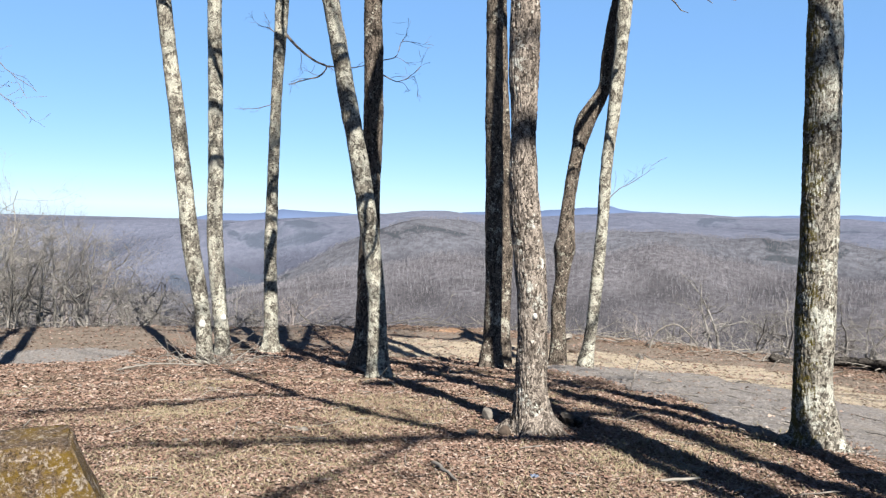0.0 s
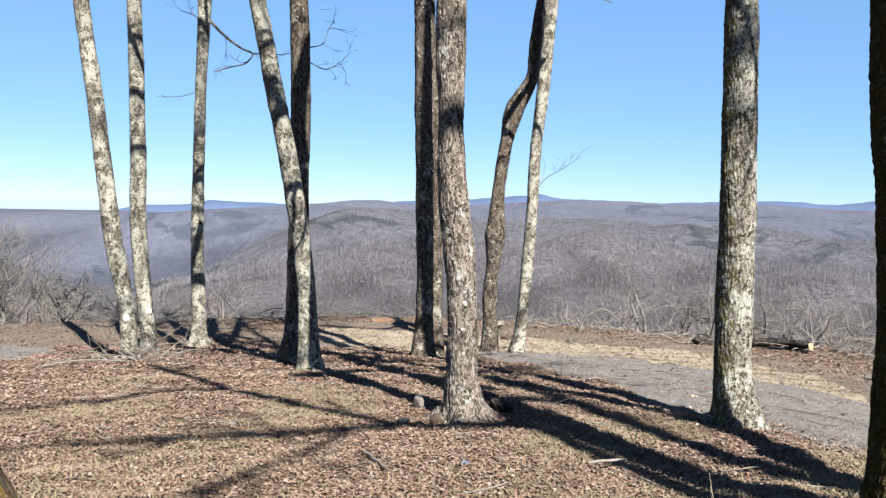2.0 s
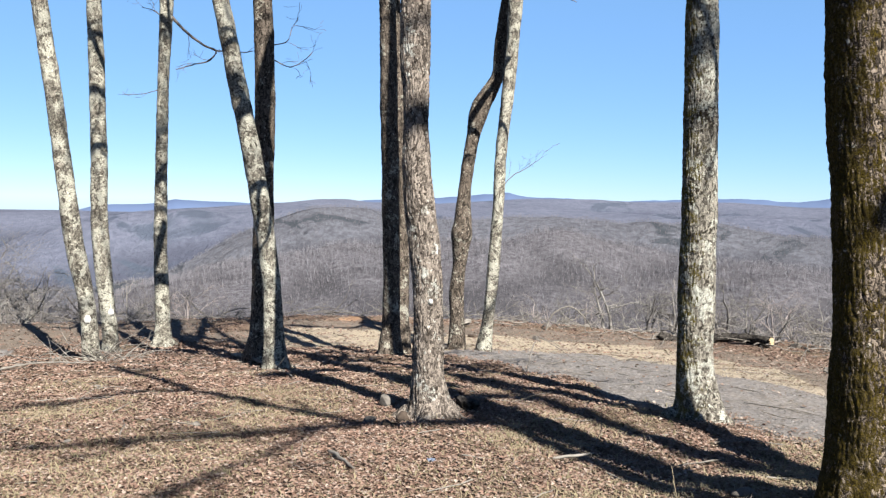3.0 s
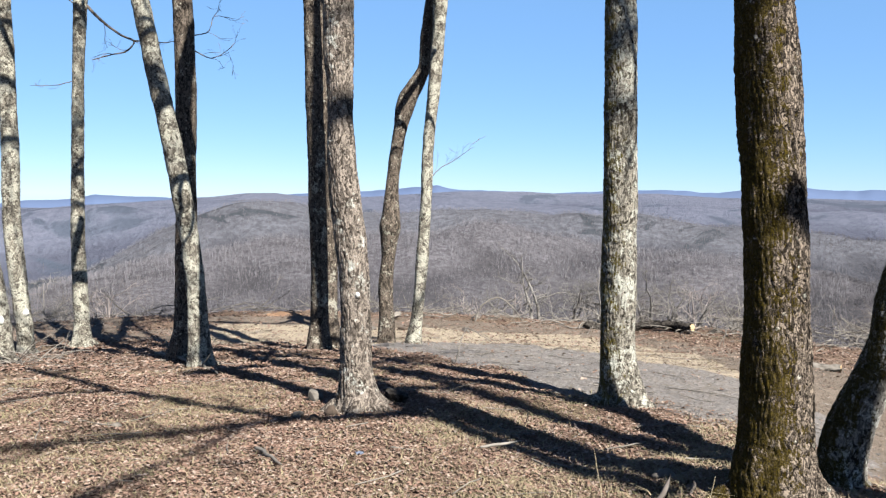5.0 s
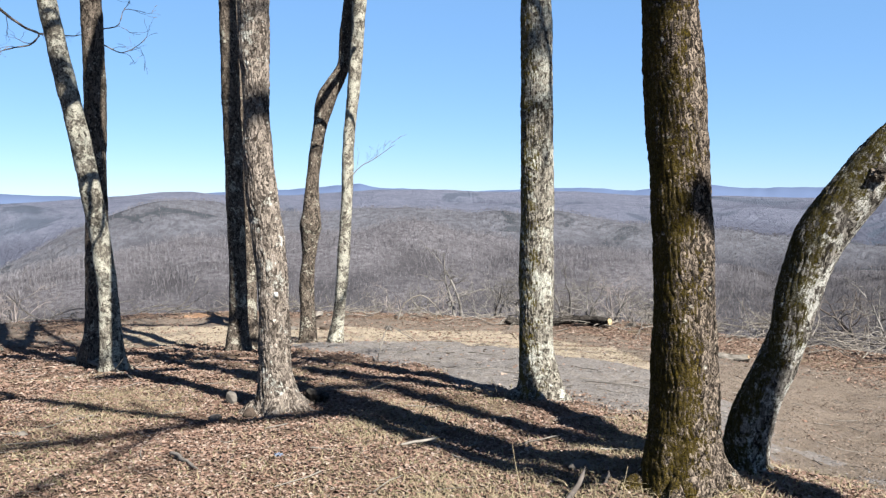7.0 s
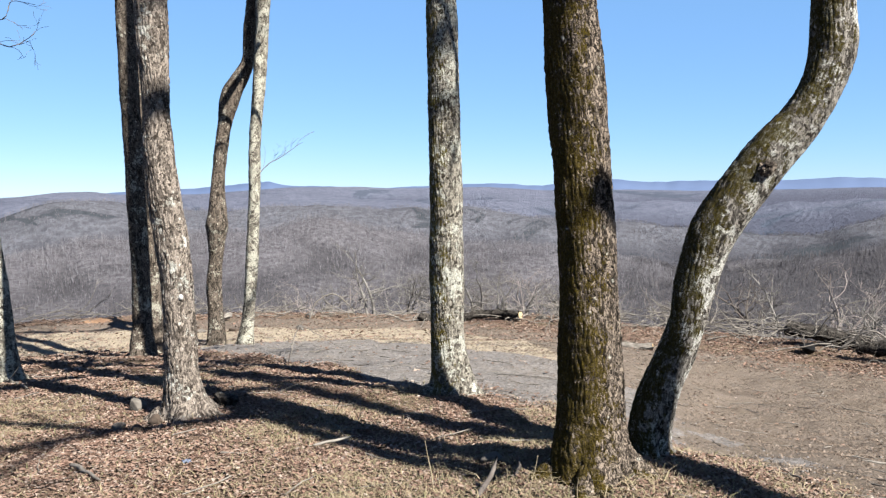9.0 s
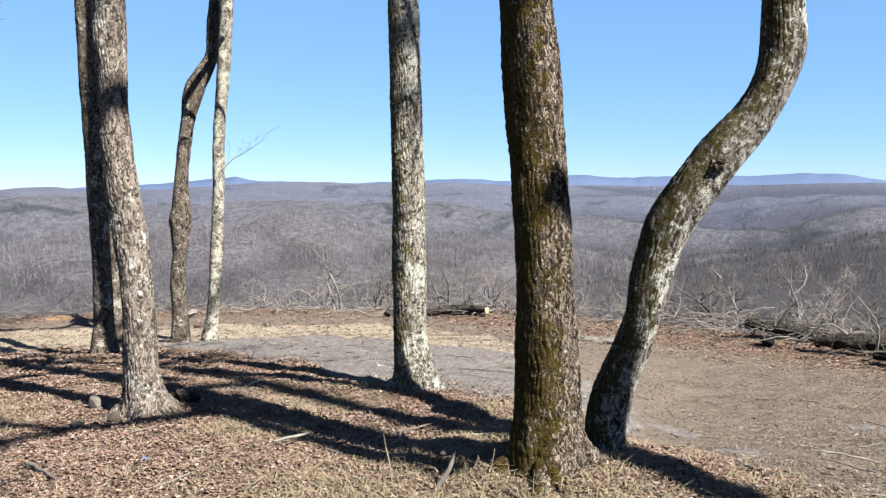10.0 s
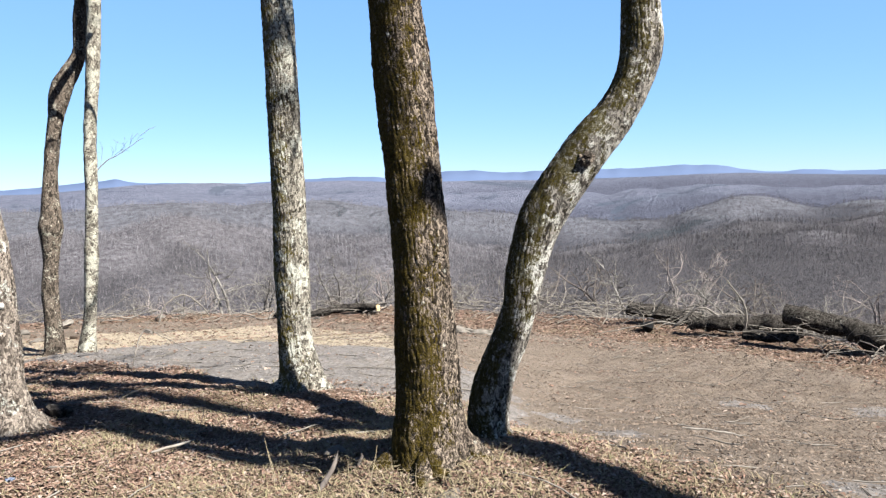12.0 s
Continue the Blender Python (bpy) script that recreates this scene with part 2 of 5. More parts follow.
LEAF = island("dry_leaf", (0.0, (0.046, 0.028, 0.0198)), (0.2, (0.08, 0.052, 0.0402)), (0.45, (0.118, 0.083, 0.066)), (0.65, (0.112, 0.07, 0.0535)), (0.85, (0.145, 0.111, 0.092)), (1.0, (0.18, 0.149, 0.127)))
SCRAPS = island("leaf_scrap", (0.0, (0.03, 0.022, 0.017)), (0.4, (0.075, 0.058, 0.045)), (0.8, (0.118, 0.094, 0.076)), (1.0, (0.142, 0.12, 0.1)))
GRASS = island("dry_grass", (0.0, (0.108, 0.084, 0.0552)), (0.5, (0.1584, 0.132, 0.09)), (0.8, (0.1272, 0.1104, 0.0696)), (1.0, (0.084, 0.0828, 0.0432)))
STONES = island("gravel_stone", (0.0, (0.059, 0.0555, 0.053)), (0.5, (0.094, 0.088, 0.084)), (1.0, (0.15, 0.142, 0.137)))
# Darker copy of the far bark: shade of the side-lit eastern slopes painted in.
SHADED_STAND = island("shaded_far_woods_bark", (0.0, (0.032, 0.031, 0.034)), (0.5, (0.054, 0.052, 0.056)), (1.0, (0.085, 0.082, 0.088)))
# Paler and bluer than the near bark: distance haze put into its colour.
FAR_BARK = island("far_woods_bark", (0.0, (0.06, 0.058, 0.064)), (0.5, (0.093, 0.09, 0.099)), (1.0, (0.13, 0.127, 0.138)))

# concrete block with moss and lichen
BLOCK, nt, b = material("mossy_concrete")
pos, g = place(nt)
c = mix(nt, ramp(nt, noise_tex(nt, pos, 70, 6, 0.8), (0.4, 0.0), (0.6, 1.0)), (0.009, 0.0065, 0.0045), (0.07, 0.05, 0.034))
c = mix(nt, ramp(nt, noise_tex(nt, pos, 9, 6, 0.8), (0.46, 0.0), (0.58, 0.8)), c, (0.06, 0.038, 0.006))
c = mix(nt, ramp(nt, noise_tex(nt, pos, 48, 5, 0.75), (0.54, 0.0), (0.6, 0.7)), c, (0.15, 0.13, 0.112))
c = mix(nt, ramp(nt, noise_tex(nt, pos, 13, 5, 0.7), (0.6, 0.0), (0.64, 0.6)), c, (0.17, 0.155, 0.135))
nt.links.new(c, b.inputs["Base Color"])
b.inputs["Roughness"].default_value = 0.95
bump(nt, b, noise_tex(nt, pos, 60, 6, 0.75), 1.0, 0.012)

# clearing: leaf litter, gravel, straw-coloured earth, bare soil
EARTH, nt, b = material("clearing_ground")
pos, g = place(nt)


def zone(name):
    a = nt.nodes.new("ShaderNodeAttribute")
    a.attribute_name = name
    w = nt.nodes.new("ShaderNodeMath")
    w.operation = "MULTIPLY_ADD"
    nt.links.new(noise_tex(nt, pos, 1.9, 6, 0.72), w.inputs[0])
    w.inputs[1].default_value = 1.1
    nt.links.new(a.outputs["Fac"], w.inputs[2])
    return ramp(nt, w.outputs[0], (0.98, 0.0), (1.12, 1.0)) if name != "litter" else ramp(nt, w.outputs[0], (0.9, 0.0), (1.15, 1.0))


fine = noise_tex(nt, pos, 55, 6, 0.8)
mid = noise_tex(nt, pos, 9, 5, 0.7)
low = noise_tex(nt, pos, 0.9, 4, 0.6)
soil = mix(nt, ramp(nt, fine, (0.3, 0.0), (0.7, 1.0)), (0.036, 0.028, 0.0215), (0.142, 0.119, 0.099))
soil = mix(nt, ramp(nt, noise_tex(nt, pos, 2.2, 6, 0.75), (0.42, 0.0), (0.64, 0.7)), soil, (0.06, 0.048, 0.037))
gcell = node(nt, "ShaderNodeTexVoronoi", {"Vector": pos, "Scale": 38.0, "Randomness": 1.0}).outputs["Color"]
gsep = nt.nodes.new("ShaderNodeSeparateColor")
nt.links.new(gcell, gsep.inputs[0])
gravel = mix(nt, gsep.outputs[0], (0.064, 0.06, 0.0575), (0.128, 0.12, 0.115))
gravel = mix(nt, ramp(nt, mid, (0.45, 0.0), (0.7, 0.65)), gravel, (0.096, 0.081, 0.067))
straw = mix(nt, ramp(nt, fine, (0.3, 0.0), (0.7, 1.0)), (0.105, 0.086, 0.063), (0.24, 0.207, 0.16))
litter = mix(nt, ramp(nt, fine, (0.32, 0.0), (0.68, 1.0)), (0.03, 0.02, 0.013), (0.122, 0.088, 0.067))
litter = mix(nt, ramp(nt, low, (0.5, 0.0), (0.68, 0.55)), litter, (0.0727, 0.0628, 0.0383))
c = mix(nt, maths(nt, "MULTIPLY", zone("straw"), ramp(nt, noise_tex(nt, pos, 3.3, 5, 0.7), (0.3, 0.35), (0.52, 1.0))), soil, straw)
c = mix(nt, zone("gravel"), c, gravel)
c = mix(nt, zone("litter"), c, litter)
nt.links.new(c, b.inputs["Base Color"])
b.inputs["Roughness"].default_value = 0.95
bump(nt, b, maths(nt, "ADD", maths(nt, "MULTIPLY", fine, 0.5), maths(nt, "MULTIPLY", mid, 0.5)), 0.9, 0.035)


def hills_material(name, a, b_col, green, scale, hill_shade):
    """Winter woods seen as a whole: a mottled crown cover, shade painted into hollows and the east, some evergreens."""
    m, nt, b = material(name)
    pos, g = place(nt)
    up, _ = place(nt, (1, 1, 0.35))
    f = noise_tex(nt, up, scale, 8, 0.75)
    f2 = noise_tex(nt, pos, scale * 0.06, 5, 0.65)
    c = mix(nt, ramp(nt, f, (0.4, 0.0), (0.6, 1.0)), a, b_col)
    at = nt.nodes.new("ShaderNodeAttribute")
    at.attribute_name = "hill_shade"
    c = mix(nt, maths(nt, "MULTIPLY", at.outputs["Fac"], 0.8), c, mix(nt, f, tuple(0.7 * v for v in hill_shade), hill_shade))
    c = mix(nt, ramp(nt, f2, (0.45, 0.0), (0.7, 0.5)), c, tuple(0.75 * v for v in a))
    c = mix(nt, ramp(nt, noise_tex(nt, pos, scale * 0.06, 5, 0.6, 1.0), (0.575, 0.0), (0.61, 0.8)), c, green)
    nt.links.new(c, b.inputs["Base Color"])
    b.inputs["Roughness"].default_value = 1.0
    b.inputs["Specular IOR Level"].default_value = 0.0
    bump(nt, b, f, 1.0, 9.0 / (scale * 10))
    return m


# Base colours turn bluer with distance: haze painted into the woods and mountains.
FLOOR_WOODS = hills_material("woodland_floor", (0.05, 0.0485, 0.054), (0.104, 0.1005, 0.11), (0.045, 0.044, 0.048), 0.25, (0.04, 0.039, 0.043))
HAZED_HILL_WOODS = hills_material("hazed_wooded_hills", (0.058, 0.06, 0.07), (0.095, 0.098, 0.113), (0.032, 0.037, 0.043), 0.1, (0.038, 0.039, 0.047))
HAZED_FAR_WOODS = hills_material("hazed_distant_hills", (0.072, 0.079, 0.107), (0.095, 0.103, 0.135), (0.045, 0.056, 0.076), 0.06, (0.05, 0.055, 0.076))
HAZED_RIDGE = plain("haze_blue_mountains", (0.046, 0.066, 0.116), (0.054, 0.076, 0.13), 0.004, 1.0, 0.0)


# ---------------------------------------------------------------- mesh helpers
def raw_mesh(name, verts, faces, mats, smooth=False):
    """A mesh from arrays: verts n x 3, faces m x 3 or m x 4."""
    verts, faces = np.asarray(verts, np.float32), np.asarray(faces, np.int32)
    me = bpy.data.meshes.new(name)
    k = faces.shape[1]
    me.vertices.add(len(verts))
    me.vertices.foreach_set("co", verts.ravel())
    me.loops.add(faces.size)
    me.loops.foreach_set("vertex_index", faces.ravel())
    me.polygons.add(len(faces))
    me.polygons.foreach_set("loop_start", np.arange(0, faces.size, k, dtype=np.int32))
    me.polygons.foreach_set("loop_total", np.full(len(faces), k, np.int32))
    me.polygons.foreach_set("use_smooth", np.full(len(faces), smooth, bool))
    for m in mats:
        me.materials.append(m)
    me.update(calc_edges=True)
    return me


class Tubes:
    """Collects tapered tubes into one mesh."""

    def __init__(self, sides=5):
        self.v, self.f, self.n, self.sides = [], [], 0, sides

    def add(self, pts, r0, r1, rs=None):
        pts = np.asarray(pts, float)
        k, s = len(pts), self.sides
        tan = np.gradient(pts, axis=0)
        tan /= np.linalg.norm(tan, axis=1)[:, None] + 1e-9
        ref = np.where(np.abs(tan[:, 2:3]) > 0.9, [[1.0, 0, 0]], [[0, 0, 1.0]])
        a = np.cross(tan, ref)
        a /= np.linalg.norm(a, axis=1)[:, None]
        b2 = np.cross(tan, a)
        r = np.asarray(rs) if rs is not None else np.linspace(r0, r1, k)
        th = np.arange(s) * 2 * np.pi / s
        ring = pts[:, None] + r[:, None, None] * (np.cos(th)[None, :, None] * a[:, None] + np.sin(th)[None, :, None] * b2[:, None])
        self.v.append(ring.reshape(-1, 3))
        i, j = np.meshgrid(np.arange(k - 1), np.arange(s), indexing="ij")
        j2 = (j + 1) % s
        self.f.append(np.stack([i * s + j, i * s + j2, (i + 1) * s + j2, (i + 1) * s + j], -1).reshape(-1, 4) + self.n)
        self.n += k * s
        return self

    def arrays(self):
        return np.concatenate(self.v), np.concatenate(self.f)

    def mesh(self, name, mat):
        v, f = self.arrays()
        return raw_mesh(name, v, f, [mat], True)


def wander(rng, start, way, length, steps, bend, lift=0.0):
    """A crooked line from start."""
    p, d = np.array(start, float), np.array(way, float)
    d /= np.linalg.norm(d)
    out = [p.copy()]
    for _ in range(steps):
        d = d + rng.normal(0, bend, 3) + np.array([0, 0, lift])
        d /= np.linalg.norm(d)
        p = p + d * length / steps
        out.append(p.copy())
    return np.array(out)


def grow(tubes, rng, start, way, length, radius, levels, kids=4, bend=0.16, lift=0.06, spread=0.75, segs=(6, 4)):
    """A limb with side limbs, levels deep."""
    line = wander(rng, start, way, length, segs[0] if levels else segs[1], bend, lift)
    tubes.add(line, radius, max(radius * (0.4 if levels else 0.25), 0.002))
    if not levels:
        return
    for k in range(kids):
        t = 0.3 + 0.7 * (k + rng.rand()) / kids
        i = min(int(t * (len(line) - 1)), len(line) - 2)
        base = line[i] + (line[i + 1] - line[i]) * rng.rand()
        d = line[i + 1] - line[i]
        d = d / np.linalg.norm(d) + rng.normal(0, spread, 3)
        grow(tubes, rng, base, d, length * (0.4 + 0.3 * rng.rand()), radius * (1 - 0.6 * t) * 0.65, levels - 1, kids, bend, lift, spread, segs)


def smooth_nodes(nodes, step):
    """Resamples x, y, z, radius rows along a smooth curve."""
    p = np.asarray(nodes, float)
    d = np.r_[0, np.cumsum(np.linalg.norm(np.diff(p[:, :3], axis=0), axis=1))]
    s = np.arange(0, d[-1], step)
    m = np.gradient(p, d, axis=0)
    i = np.clip(np.searchsorted(d, s, "right") - 1, 0, len(d) - 2)
    h = (d[i + 1] - d[i])[:, None]
    t = ((s - d[i])[:, None]) / h
    return ((2 * t ** 3 - 3 * t ** 2 + 1) * p[i] + (t ** 3 - 2 * t ** 2 + t) * h * m[i] + (-2 * t ** 3 + 3 * t ** 2) * p[i + 1] + (t ** 3 - t ** 2) * h * m[i + 1])


def part(name, me, parent, label=""):
    ob = new(name, me)
    ob.parent = parent
    ob.matrix_parent_inverse = parent.matrix_world.inverted()
    return tagged(ob, label)


def base_empty(name, x, y, z):
    e = new(name)
    e.location = (x, y, z)
    e.empty_display_size = 0.3
    bpy.context.view_layer.update()
    return e


def trunk_mesh(name, nodes, mat, sides, step, rough, seed, pitch=0.03):
    """A trunk through rows of x, y, z, radius, with root lobes, lumps and furrowed bark plates."""
    rng = np.random.RandomState(seed)
    n = smooth_nodes(nodes, step)
    low = n[:, 2] < (3.9 if sides > 100 else 5.6)
    n = np.concatenate([n[low], n[~low][:: max(1, round(0.1 / step))]])
    k = len(n)
    th = np.arange(sides) * 2 * np.pi / sides
    p, r = n[:, :3], np.maximum(n[:, 3], 0.01)
    tan = np.gradient(p, axis=0)
    tan /= np.linalg.norm(tan, axis=1)[:, None]
    a = np.cross(tan, [[0, 1.0, 0]])
    a /= np.linalg.norm(a, axis=1)[:, None]
    b2 = np.cross(a, tan)
    h = np.r_[0, np.cumsum(np.linalg.norm(np.diff(p, axis=0), axis=1))][:, None]
    ph = rng.rand(12) * 6.28
    foot = np.exp(-np.maximum(h - 0.25, 0) / 0.16)
    lobes = 1 + foot * (0.15 * np.sin(3 * th + ph[0]) + 0.11 * np.sin(5 * th + ph[1]) + 0.06 * np.sin(9 * th + ph[2]))
    lumps = 0.04 * np.sin(2 * th + 2.3 * h + ph[3]) * np.sin(1.7 * h + ph[4]) + 0.025 * np.sin(3 * th - 4.1 * h + ph[5]) + 0.02 * np.sin(4 * th + 9.0 * h + ph[8])
    nf = max(9, round(2 * np.pi * float(np.median(r)) / pitch))
    wob = 0.8 * np.sin(5.5 * h + ph[6] + 2 * np.sin(2 * th)) + 0.7 * np.sin(14 * h + ph[7] + 3 * th) + 0.5 * np.sin(31 * h + ph[9] + 7 * th)
    line = (nf * th / 2)[None, :] + 1.5 * wob
    strip = np.floor(line / np.pi)
    furrow = np.clip(np.abs(np.sin(line)) * 1.7, 0, 1)
    shift = np.modf(np.abs(np.sin(strip * 12.9898 + ph[10])) * 43758.5453)[0] * np.pi
    gap = np.clip(np.abs(np.sin(np.pi * h / 0.065 + shift + 0.6 * np.sin(line))) * 2.4, 0, 1)
    plate = furrow * (0.3 + 0.7 * gap) * (0.75 + 0.25 * np.sin(strip * 5.3 + 17 * h))
    rad = r[:, None] * (lobes + lumps) + rough * (plate - 0.6) + rng.normal(0, rough * 0.1, (k, sides))
    knob = np.sin(33 * h + 4 * th + ph[0]) * np.sin(21 * h - 7 * th + ph[2]) + np.sin(57 * h - 11 * th + ph[4]) * np.sin(41 * h + 9 * th + ph[6])
    rad = rad + 0.009 * r[:, None] * knob
    v = p[:, None] + rad[..., None] * (np.cos(th)[None, :, None] * a[:, None] + np.sin(th)[None, :, None] * b2[:, None])
    i, j = np.meshgrid(np.arange(k - 1), np.arange(sides), indexing="ij")
    j2 = (j + 1) % sides
    f = np.stack([i * sides + j, i * sides + j2, (i + 1) * sides + j2, (i + 1) * sides + j], -1).reshape(-1, 4)
    return raw_mesh(name, v.reshape(-1, 3), f, [mat], True)


def standing_tree(nodes, mat, label, seed, height=13.0, fine=False, rough=0.01, limbs=13, clear=6.0, lean=(0, 0), bend_from=0.0, pitch=0.03):
    """A living tree: its trunk through the rows given, the rest of the trunk above them, limbs at the top."""
    rng = np.random.RandomState(seed)
    x, y, z, r = nodes[0]
    zg = gz(x, y)
    ob = base_empty("tree", x, y, zg)
    rows = [(x, y, min(z, zg) - 0.3, r * 1.12)] + list(nodes)
    low = rows
    tx, ty, tz, tr = rows[-1]
    over = []
    while tz < height:
        tz += 1.1
        go = 1.1 if tz > bend_from else 0.0
        tx, ty = tx + lean[0] * go + rng.normal(0, 0.04), ty + lean[1] * go + rng.normal(0, 0.04)
        over.append((tx, ty, tz, max(0.02, tr * (1 - 0.85 * (max(0, tz - nodes[-1][2]) / (height + 1.2 - nodes[-1][2])) ** 1.7))))
    part("trunk", trunk_mesh("trunk", low + over, mat, 160 if fine else 48, 0.014 if fine else 0.035, rough, seed, pitch), ob)
    for k in range(5 if fine else 3):
        a = 6.28 * (k + 0.6 * rng.rand()) / (5 if fine else 3)
        c, sn, reach = math.cos(a), math.sin(a), rng.uniform(1.25, 1.9)
        spots = [(x + c * r * f, y + sn * r * f) for f in (0.55, 0.85, 1.2, 0.5 * (1.2 + reach), reach)]
        t = Tubes(10)
        n = smooth_nodes([(u, w, gz(u, w) + up, q) for (u, w), up, q in zip(spots, (0.1, 0.045, -0.005, -0.03, -0.06), (0.24 * r, 0.24 * r, 0.22 * r, 0.17 * r, 0.08 * r))], 0.02)
        t.add(n[:, :3] + np.cumsum(rng.normal(0, 0.002, (len(n), 3)), axis=0), 0, 0, n[:, 3])
        part("root", t.mesh("root", mat), ob)
    for k in range(limbs):
        i = 1 + (len(over) - 2) * (k + 0.5) / limbs
        q = over[int(i)]
        if q[2] < clear:
            continue
        t = Tubes(5)
        a = rng.rand() * 6.28
        grow(t, rng, q[:3], (math.cos(a), math.sin(a), 0.45), 2.0 + 2.2 * rng.rand(), max(0.045, q[3] * 0.65), 2, 4)
        part("limb", t.mesh("limb", mat), ob)
    return tagged(ob, label, "tree", "trees on the knoll")


def twig_part(ob, line, r0, r1, seed, mat=None, kids=5, reach=0.3):
    """A thin branch along a line, with side twigs, as a part of a tree."""
    rng = np.random.RandomState(seed)
    t = Tubes(5)
    n = smooth_nodes([(*p, 0) for p in line], 0.06)[:, :3]
    n = n + np.cumsum(rng.normal(0, 0.004, n.shape), axis=0)
    t.add(n, r0, r1)
    for k in range(kids):
        i = int(len(n) * (0.25 + 0.7 * (k + rng.rand()) / kids)) - 1
        d = n[min(i + 1, len(n) - 1)] - n[i - 1] + rng.normal(0, 0.05, 3)
        grow(t, rng, n[i], d, reach * (0.6 + 0.8 * rng.rand()), r1 * 0.9, 1, 3, 0.25, 0.05, 0.7)
    return part("branch", t.mesh("branch", mat or TWIG), ob, "thin bare branch")


# ---------------------------------------------------------------- ground sheet
az = np.r_[np.arange(-180, -46, 4.0), np.arange(-46, 76, 0.4), np.arange(76, 180, 4.0)]
rr = np.r_[0.0, np.arange(0.3, 2, 0.3), np.arange(2, 14, 0.09), np.arange(14, 30, 0.16), np.geomspace(30, 300, 60), np.geomspace(306, 4600, 130)]
A, R = np.meshgrid(np.radians(az), rr)
X, Y = R * np.sin(A), R * np.cos(A)


def small_relief(x, y):
    d = np.hypot(x, y)
    w = np.clip((30 - d) / 8, 0, 1)
    return w * (0.018 * waves(x, y, 1.3, 21) + 0.012 * waves(x, y, 0.45, 22) + 0.02 * waves(x, y, 3.5, 23))


def surface(x, y):
    return ground_z(x, y) + small_relief(x, y)


Z = surface(X, Y)
na = len(az)
verts = np.stack([X, Y, Z], -1).reshape(-1, 3)
i, j = np.meshgrid(np.arange(len(rr) - 1), np.arange(na), indexing="ij")
j2 = (j + 1) % na
faces = np.stack([i * na + j, i * na + j2, (i + 1) * na + j2, (i + 1) * na + j], -1).reshape(-1, 4)[:, ::-1]
me = raw_mesh("ground", verts, faces, [EARTH, FLOOR_WOODS, HAZED_HILL_WOODS, HAZED_FAR_WOODS], True)
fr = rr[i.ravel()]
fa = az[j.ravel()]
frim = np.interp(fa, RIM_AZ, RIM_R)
# each farther ring gets a bluer material, which paints in the haze
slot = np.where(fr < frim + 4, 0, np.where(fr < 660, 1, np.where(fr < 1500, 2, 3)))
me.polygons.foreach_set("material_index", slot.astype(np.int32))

VAZ = [-180, -40, -27.5, -22.6, -19.5, -15, -5, 5, 12, 16.4, 18, 20.6, 24.6, 28, 33, 41.6, 50, 56, 61, 70, 180]
VNEAR = [14, 14, 14.0, 13.1, 15.3, 16.2, 15.0, 13.0, 10.7, 8.9, 9.0, 7.3, 7.0, 6.9, 6.4, 6.1, 4.9, 4.6, 4.4, 4.4, 14]
GAZ = [-180, -27.5, -22.6, -19.5, -17, 6, 12, 18, 24.5, 30, 40, 50, 60, 180]
GFAR = [16.4, 16.4, 16.0, 15.5, 12, 12, 14.4, 13.7, 11.6, 10.1, 8.5, 6.5, 5, 5]
SAZ = [-180, -8, -2, 4, 12, 18, 25, 31, 36, 180]
SFAR = [10, 12, 17.3, 16.8, 16.3, 15.9, 15.8, 13.4, 8, 8]


def zones(x, y):
    """How much of the ground at x, y is leaf litter, gravel and straw-coloured earth."""
    d, a = np.hypot(x, y), np.degrees(np.arctan2(x, y))
    near, gfar, sfar, rim = np.interp(a, VAZ, VNEAR), np.interp(a, GAZ, GFAR), np.interp(a, SAZ, SFAR), np.interp(a, RIM_AZ, RIM_R)
    soft = lambda v: np.clip(v + 0.5, 0, 1)
    lit = soft((near - d) / 0.9)
    back = soft((d - np.maximum(sfar + 1.2, rim - 2.5)) / 1.2) * np.where(a > -8, 0.55, 0.15)
    right = np.clip((a - 36) / 8, 0, 1)
    lit = np.maximum(lit, back)
    grav = soft((d - near) / 0.7) * soft((gfar - d) / 0.8) * (1 - 0.7 * right)
    for u, w, s in ((4.69, 4.07, 0.3), (5.0, 5.05, 0.28), (7.8, 5.1, 0.45), (8.7, 4.05, 0.55), (4.5, 2.1, 0.3)):
        grav = np.maximum(grav, 0.62 * np.exp(-((x - u) ** 2 + (y - w) ** 2) / s ** 2))
    straw = soft((d - gfar) / 0.7) * soft((sfar - d) / 1.0) * (1 - right)
    return lit, grav, straw


# Shade painted by ground shape and bearing: darker in dips and towards the east.
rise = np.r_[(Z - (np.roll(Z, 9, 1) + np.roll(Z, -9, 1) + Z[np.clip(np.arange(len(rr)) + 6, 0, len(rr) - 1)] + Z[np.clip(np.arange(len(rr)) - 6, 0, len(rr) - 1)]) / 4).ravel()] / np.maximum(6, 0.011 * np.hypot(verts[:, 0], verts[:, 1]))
for name, val in zip(("litter", "gravel", "straw", "hill_shade"), (*zones(verts[:, 0], verts[:, 1]), np.clip(0.35 - rise * 1.4 + 1.0 * np.clip((np.degrees(np.arctan2(verts[:, 0], verts[:, 1])) - 32) / 16, 0, 1), 0, 1))):
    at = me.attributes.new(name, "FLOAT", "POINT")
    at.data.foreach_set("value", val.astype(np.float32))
ground = tagged(new("ground", me), "knoll with leaf litter and gravel, falling to wooded valley", "ground", kind="structure")

